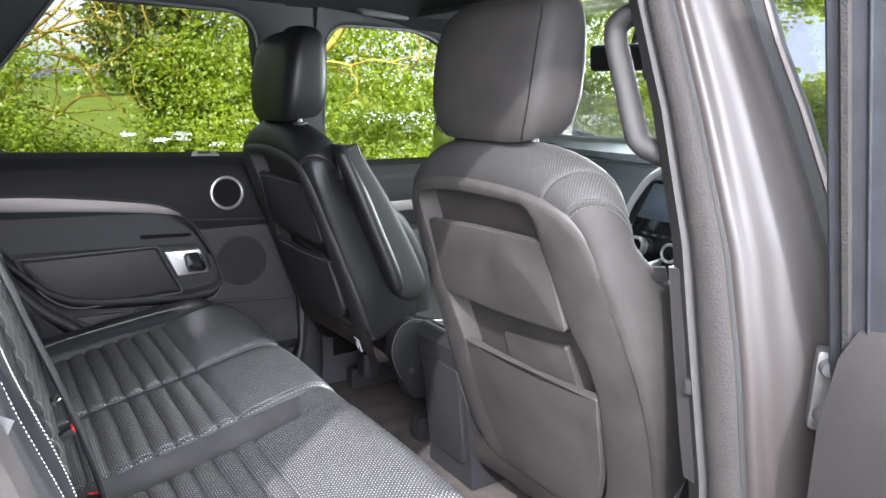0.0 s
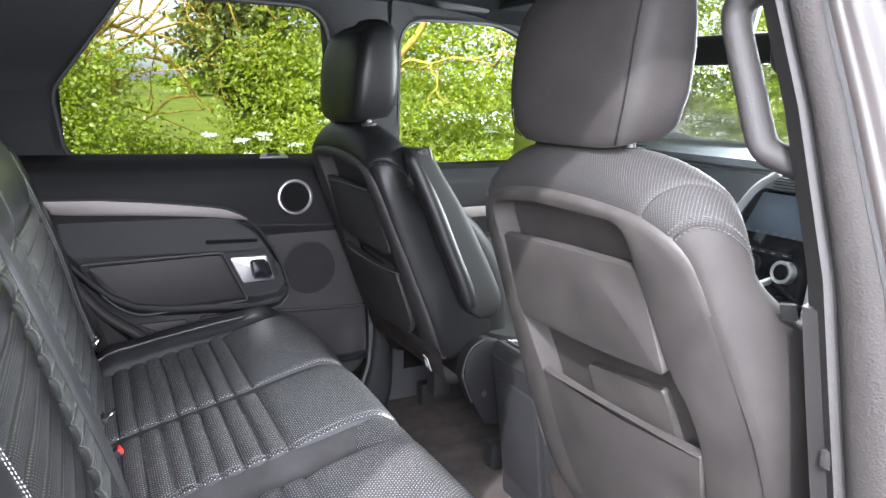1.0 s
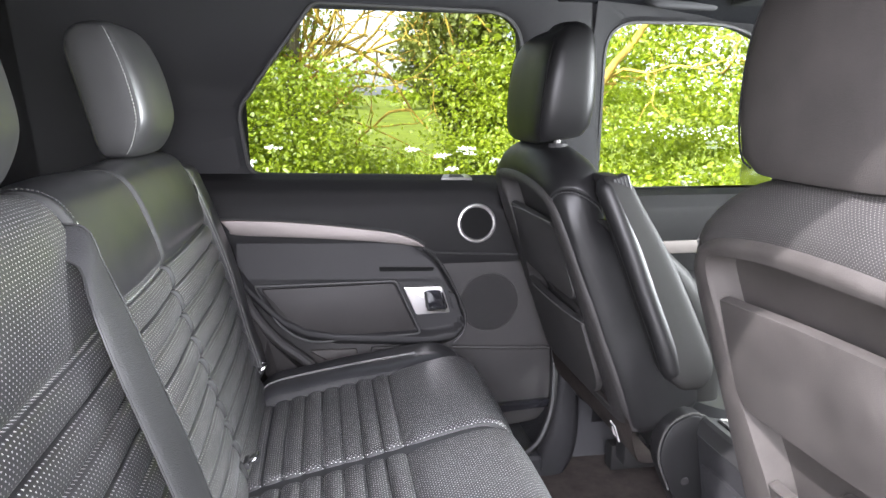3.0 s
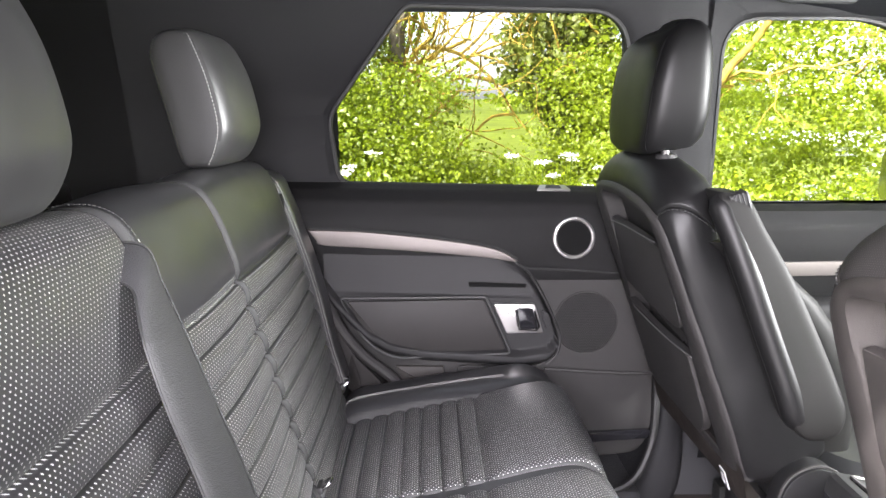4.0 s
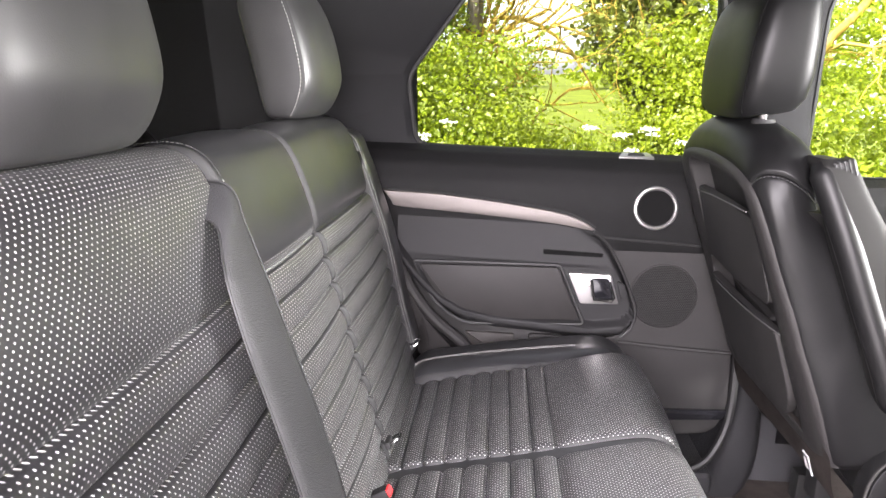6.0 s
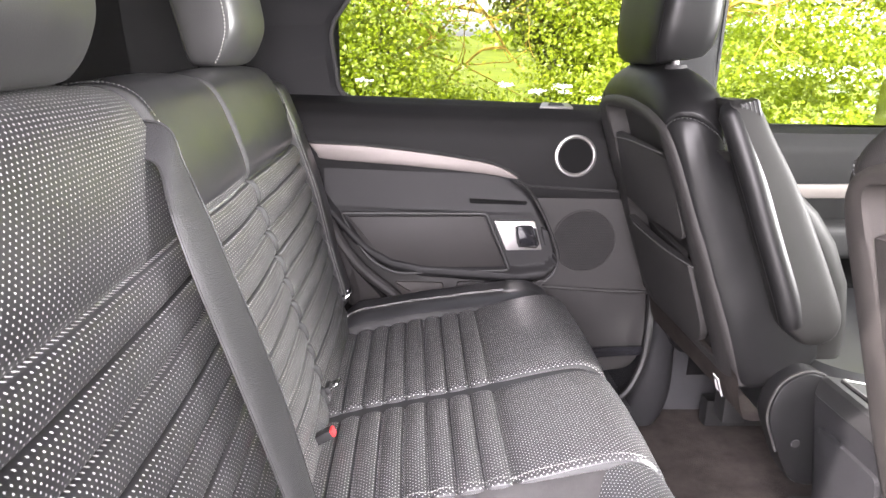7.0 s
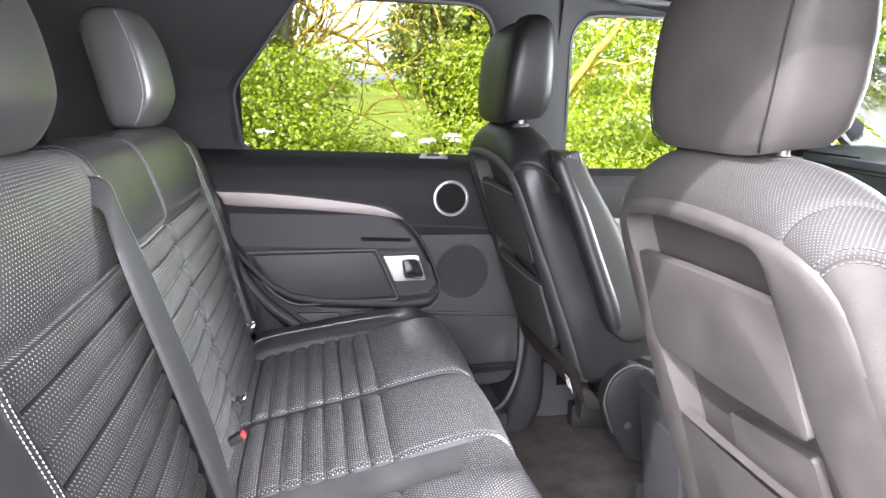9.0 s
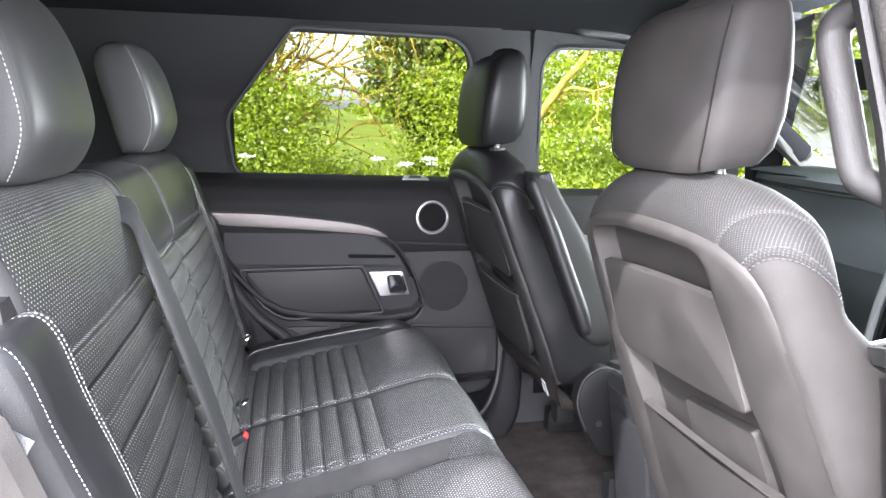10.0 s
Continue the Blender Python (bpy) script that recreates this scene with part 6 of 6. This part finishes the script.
# hedge along the lane, thick in front of the front windows
hp = np.concatenate([
    clumps(1700, 200, (1.35, 3.9, 0.3), (9.0, 5.2, 4.2), 0.15, 0.22),
    clumps(1100, 40, (1.35, 4.0, 4.0), (9.0, 5.4, 5.8), 0.17),
    clumps(500, 22, (2.0, 5.2, 0.3), (14.0, 6.6, 5.0), 0.22),
    clumps(1100, 26, (8.0, 3.6, 0.2), (30.0, 5.6, 4.0), 0.3)])
hedge = leaves("hedge", hp, 0.020, SPRING, up=1.3, towards=(-0.3, -0.6, 0.8))
tagged(hedge, "dense bright green spring hedge along the lane", "hedge", kind="stuff")
bp = clumps(400, 60, (1.9, 3.82, 0.4), (7.5, 4.5, 3.0), 0.10, 0.22)
tagged(leaves("hedge_blossom", bp, 0.015, WHITE, up=1.6, towards=(-0.2, -0.5, 1)), "white blossom sprays on the hedge", "hedge", kind="stuff")
# leaves deeper in the hedge
dp = rng.uniform((1.5, 5.6, 0.2), (16.0, 7.5, 5.5), (32000, 3))
deep = leaves("hedge", dp, 0.07, BUSH, up=0.3)
far_side = np.concatenate([clumps(900, 34, (3.0, -6.5, 0.2), (24, -4.6, 4.6), 0.4), clumps(1100, 40, (6.0, -6.2, 4.0), (30, -4.6, 9.5), 0.4), clumps(120, 34, (9.0, -6.2, 9.0), (30, -4.8, 12.0), 0.3)])
tagged(leaves("hedge", far_side, 0.16, BUSH, up=0.8), "hedge and saplings across the lane", "hedge", kind="stuff")
tagged(deep, "darker leaves deep inside the hedge", "hedge", kind="stuff")


def limb(pts, r0, r1, n=8, wob=0.04):
    L = smooth_line(pts, 5)
    L = [p + Vector((noise.noise(p * 3), noise.noise(p * 3 + Vector((9, 0, 0))), noise.noise(p * 3 + Vector((0, 9, 0))))) * wob for p in L]
    return tube(L, [r0 + (r1 - r0) * i / (len(L) - 1) for i in range(len(L))], n)


def twigs(start, direction, length, r, depth, out):
    d = Vector(direction).normalized()
    p = Vector(start)
    pts = [p.copy()]
    for i in range(5):
        d = (d + 0.38 * Vector(rng.normal(size=3))).normalized()
        p = p + d * length / 5
        pts.append(p.copy())
        if depth > 0 and i > 0 and rng.uniform() < 0.75:
            e = (d + 0.9 * Vector(rng.normal(size=3))).normalized()
            twigs(p, e, length * rng.uniform(0.4, 0.7), r * 0.55, depth - 1, out)
    out.append((pts, r))


def branchy(name, start, specs, parent, material, depth=2):
    bm_all = bmesh.new()
    for direction, length, r in specs:
        out = []
        twigs(start, direction, length, r, depth, out)
        for pts, rr in out:
            t = tube(smooth_line(pts, 2), [rr * (1 - 0.75 * i / (len(pts) * 2 - 2)) for i in range(len(pts) * 2 - 1)], 5)
            me = bpy.data.meshes.new("limb")
            t.to_mesh(me)
            t.free()
            bm_all.from_mesh(me)
            bpy.data.meshes.remove(me)
    return part(name, bm_all, material, parent)


def tree(label, at, trunk_pts, r0, r1, material=BARK):
    t = thing("tree", label, "tree", at=(0, 0, 0))
    part("trunk", limb([tuple(Vector(at) + Vector(p)) for p in trunk_pts], r0, r1, 10), material, t)
    return t


# ivy-clad tree
ivy = tree("ivy-clad hedgerow tree with grey-green leaves", (1.55, 7.4, 0.2), [(0, 0, -0.4), (0.05, 0, 1.2), (-0.1, 0.1, 2.6), (0.15, 0, 4.2)], 0.16, 0.07)
rr = rng.uniform(0, 1, (34000, 3))
ang = rr[:, 0] * 2 * math.pi
zz = rr[:, 1] ** 0.9 * 4.0
rad = (0.42 + 0.16 * np.sin(zz * 2.1 + ang) + 0.10 * np.sin(5 * zz)) * np.sqrt(0.35 + 0.65 * rr[:, 2]) * (1 + 0.22 * np.sin(9 * ang + 7 * zz) * np.sin(4 * ang - 11 * zz) + 0.13 * rng.normal(size=len(zz)))
leaves("crown", np.c_[1.58 + rad * np.cos(ang) + 0.08 * np.sin(zz * 3), 7.4 + rad * np.sin(ang), 0.3 + zz], 0.046, IVY, ivy, up=0.7)
branchy("branches", (1.4, 7.35, 2.6), [((-0.8, 0, 0.5), 1.6, 0.035), ((-0.3, 0, 1), 1.6, 0.03), ((-0.9, 0, 0.05), 1.5, 0.03), ((0.5, 0, 1), 1.5, 0.03)], ivy, LICHEN)
# bare, lichen-yellow tree
bare = tree("half-bare tree with yellow lichen on its branches", (-0.15, 7.6, 0.2), [(0, 0, -0.4), (0.02, 0, 1.0), (0.1, 0.05, 2.0), (0.3, 0, 3.3)], 0.13, 0.05)
branchy("branches", (-0.05, 7.6, 1.7), [((0.7, 0, 0.7), 2.0, 0.030), ((0.3, 0, 1), 1.9, 0.026), ((-0.5, 0, 0.9), 1.8, 0.026), ((0.9, 0, 0.35), 1.9, 0.022), ((0.1, -0.1, 1), 1.7, 0.024), ((0.8, 0, 0.9), 2.2, 0.022), ((-0.2, 0, 1), 2.0, 0.022), ((0.5, 0.1, 0.5), 1.6, 0.018), ((0.95, 0, 0.55), 2.3, 0.018), ((0.6, 0, 1.0), 2.2, 0.018)], bare, LICHEN, 3)
rr = rng.uniform(0, 1, (9000, 3))
zz = rr[:, 1] * 3.2
rad = 0.75 * np.sqrt(rr[:, 2]) * (0.55 + 0.45 * np.sin(zz * 1.7 + 1))
leaves("crown", np.c_[-0.35 + rad * np.cos(rr[:, 0] * 6.28), 7.5 + rad * np.sin(rr[:, 0] * 6.28), 0.5 + zz], 0.034, BUSH, bare, up=0.8)
for k in range(7):
    hz = 1.3 + 0.3 * k
    branchy("twigs", (-0.02 + 0.08 * k, 7.55, hz), [((float(rng.uniform(-0.9, 0.9)), -0.1, float(rng.uniform(0.2, 0.9))), float(rng.uniform(0.9, 1.5)), 0.014) for j in range(3)], bare, LICHEN)
# pale leaning stem in the hedge
stem = tree("pale leaning hazel stem in the hedge", (0, 0, 0), [(1.25, 4.15, 0.35), (1.40, 3.95, 1.15), (1.50, 3.86, 1.48), (1.60, 3.82, 1.63), (1.74, 3.84, 1.80), (1.95, 3.95, 2.3), (2.1, 4.1, 3.0)], 0.028, 0.010, LICHEN)
branchy("branches", (1.56, 3.84, 1.56), [((0.3, 0, 1), 0.6, 0.010), ((0.9, 0, 0.5), 0.5, 0.008)], stem, LICHEN)
# leafy bushes by the gap
for lo, hi, n, lab in (((-2.6, 5.6, 0.3), (0.35, 7.0, 1.75), 420, "bright green leafy bush beside the field gap"), ((-2.8, 5.8, 1.0), (-0.45, 7.2, 3.0), 330, "tall leafy hawthorn bush"), ((1.35, 6.2, 0.3), (2.4, 7.2, 1.9), 220, "leafy bush at the foot of the ivy tree"), ((1.9, 7.6, 0.4), (3.2, 8.6, 4.6), 330, "leafy hedgerow tree behind the hedge"), ((-3.4, 7.6, 0.3), (0.15, 8.8, 2.6), 420, "dense bush behind the half-bare tree"), ((0.0, 6.3, 0.3), (1.3, 7.4, 0.95), 130, "low leafy shoots in the field gap")):
    b = leaves("bush", clumps(n, 110, lo, hi, 0.19), 0.029, BUSH, up=1.3, towards=(-0.3, -0.6, 0.8))
    tagged(b, lab, "bush", kind="stuff")
# undergrowth along the verge and the field gap
up_ = clumps(420, 26, (-3.0, 4.6, 0.3), (1.6, 6.2, 0.75), 0.16)
tagged(leaves("undergrowth", up_, 0.05, BUSH, up=0.9), "low green undergrowth along the verge", "undergrowth", kind="stuff")
gp = rng.uniform((-6, 6.5, 0), (6, 13, 0), (14000, 3))
gp[:, 2] = [hill(x, y) + 0.12 for x, y, _ in gp]
tagged(leaves("long_grass", gp, 0.16, STALK, up=0.2), "long green grass at the edge of the field", "grass", kind="stuff")
for k in range(9):
    bx = -26 + 6.5 * k + rng.uniform(-1, 1)
    b = leaves("far_bush", clumps(26, 40, (bx - 3.4, 38, 1.5), (bx + 3.4, 41, 2.9), 0.5), 0.28, BUSH, up=0.8)
    tagged(b, "far hedge on the brow of the field", "hedge", kind="stuff")

# cow parsley: stalks with flat heads of small white florets
def umbel_plant(x, y, h, heads):
    base = hill(x, y)
    t = thing("cow_parsley", "white-flowered cow parsley on the verge", "wild flower", "cow parsley", at=(x, y, base))
    pts, st = [], bmesh.new()
    for k in range(heads):
        tip = Vector((rng.normal() * 0.10, rng.normal() * 0.10, h * rng.uniform(0.78, 1.05)))
        tb = tube([(0, 0, -0.02), tuple(tip * 0.5 + Vector((0.02, 0, 0.02))), tuple(tip)], [0.004, 0.003, 0.002], 5)
        me = bpy.data.meshes.new("stalk")
        tb.to_mesh(me)
        tb.free()
        st.from_mesh(me)
        bpy.data.meshes.remove(me)
        for j in range(9):
            a = j * 2 * math.pi / 9 * (1 if j else 0)
            r = 0.028 if j else 0.0
            c = np.array(tip) + np.array([r * math.cos(a), r * math.sin(a), rng.normal() * 0.004])
            pts.append(c + rng.normal(size=(7, 3)) * np.array([0.010, 0.010, 0.004]))
    part("stalk", st, STALK, t)
    tagged(leaves("florets", np.concatenate(pts), 0.012, WHITE, t, up=2.0, towards=(0, -0.3, 1)), kind="stuff")


for k in range(46):
    x = float(rng.uniform(-1.2, 5.2))
    if 0.2 < x < 0.9 and rng.uniform() < 0.5:
        x += 1.2
    y = float(rng.uniform(3.3, 4.6)) + (0.6 if x < 1.3 else 0)
    umbel_plant(x, y, float(rng.uniform(0.62, 0.98)), int(rng.integers(3, 6)))
for k in range(34):
    umbel_plant(float(rng.uniform(2.2, 5.2)), float(rng.uniform(3.1, 3.8)), float(rng.uniform(0.80, 1.05)), int(rng.integers(4, 8)))
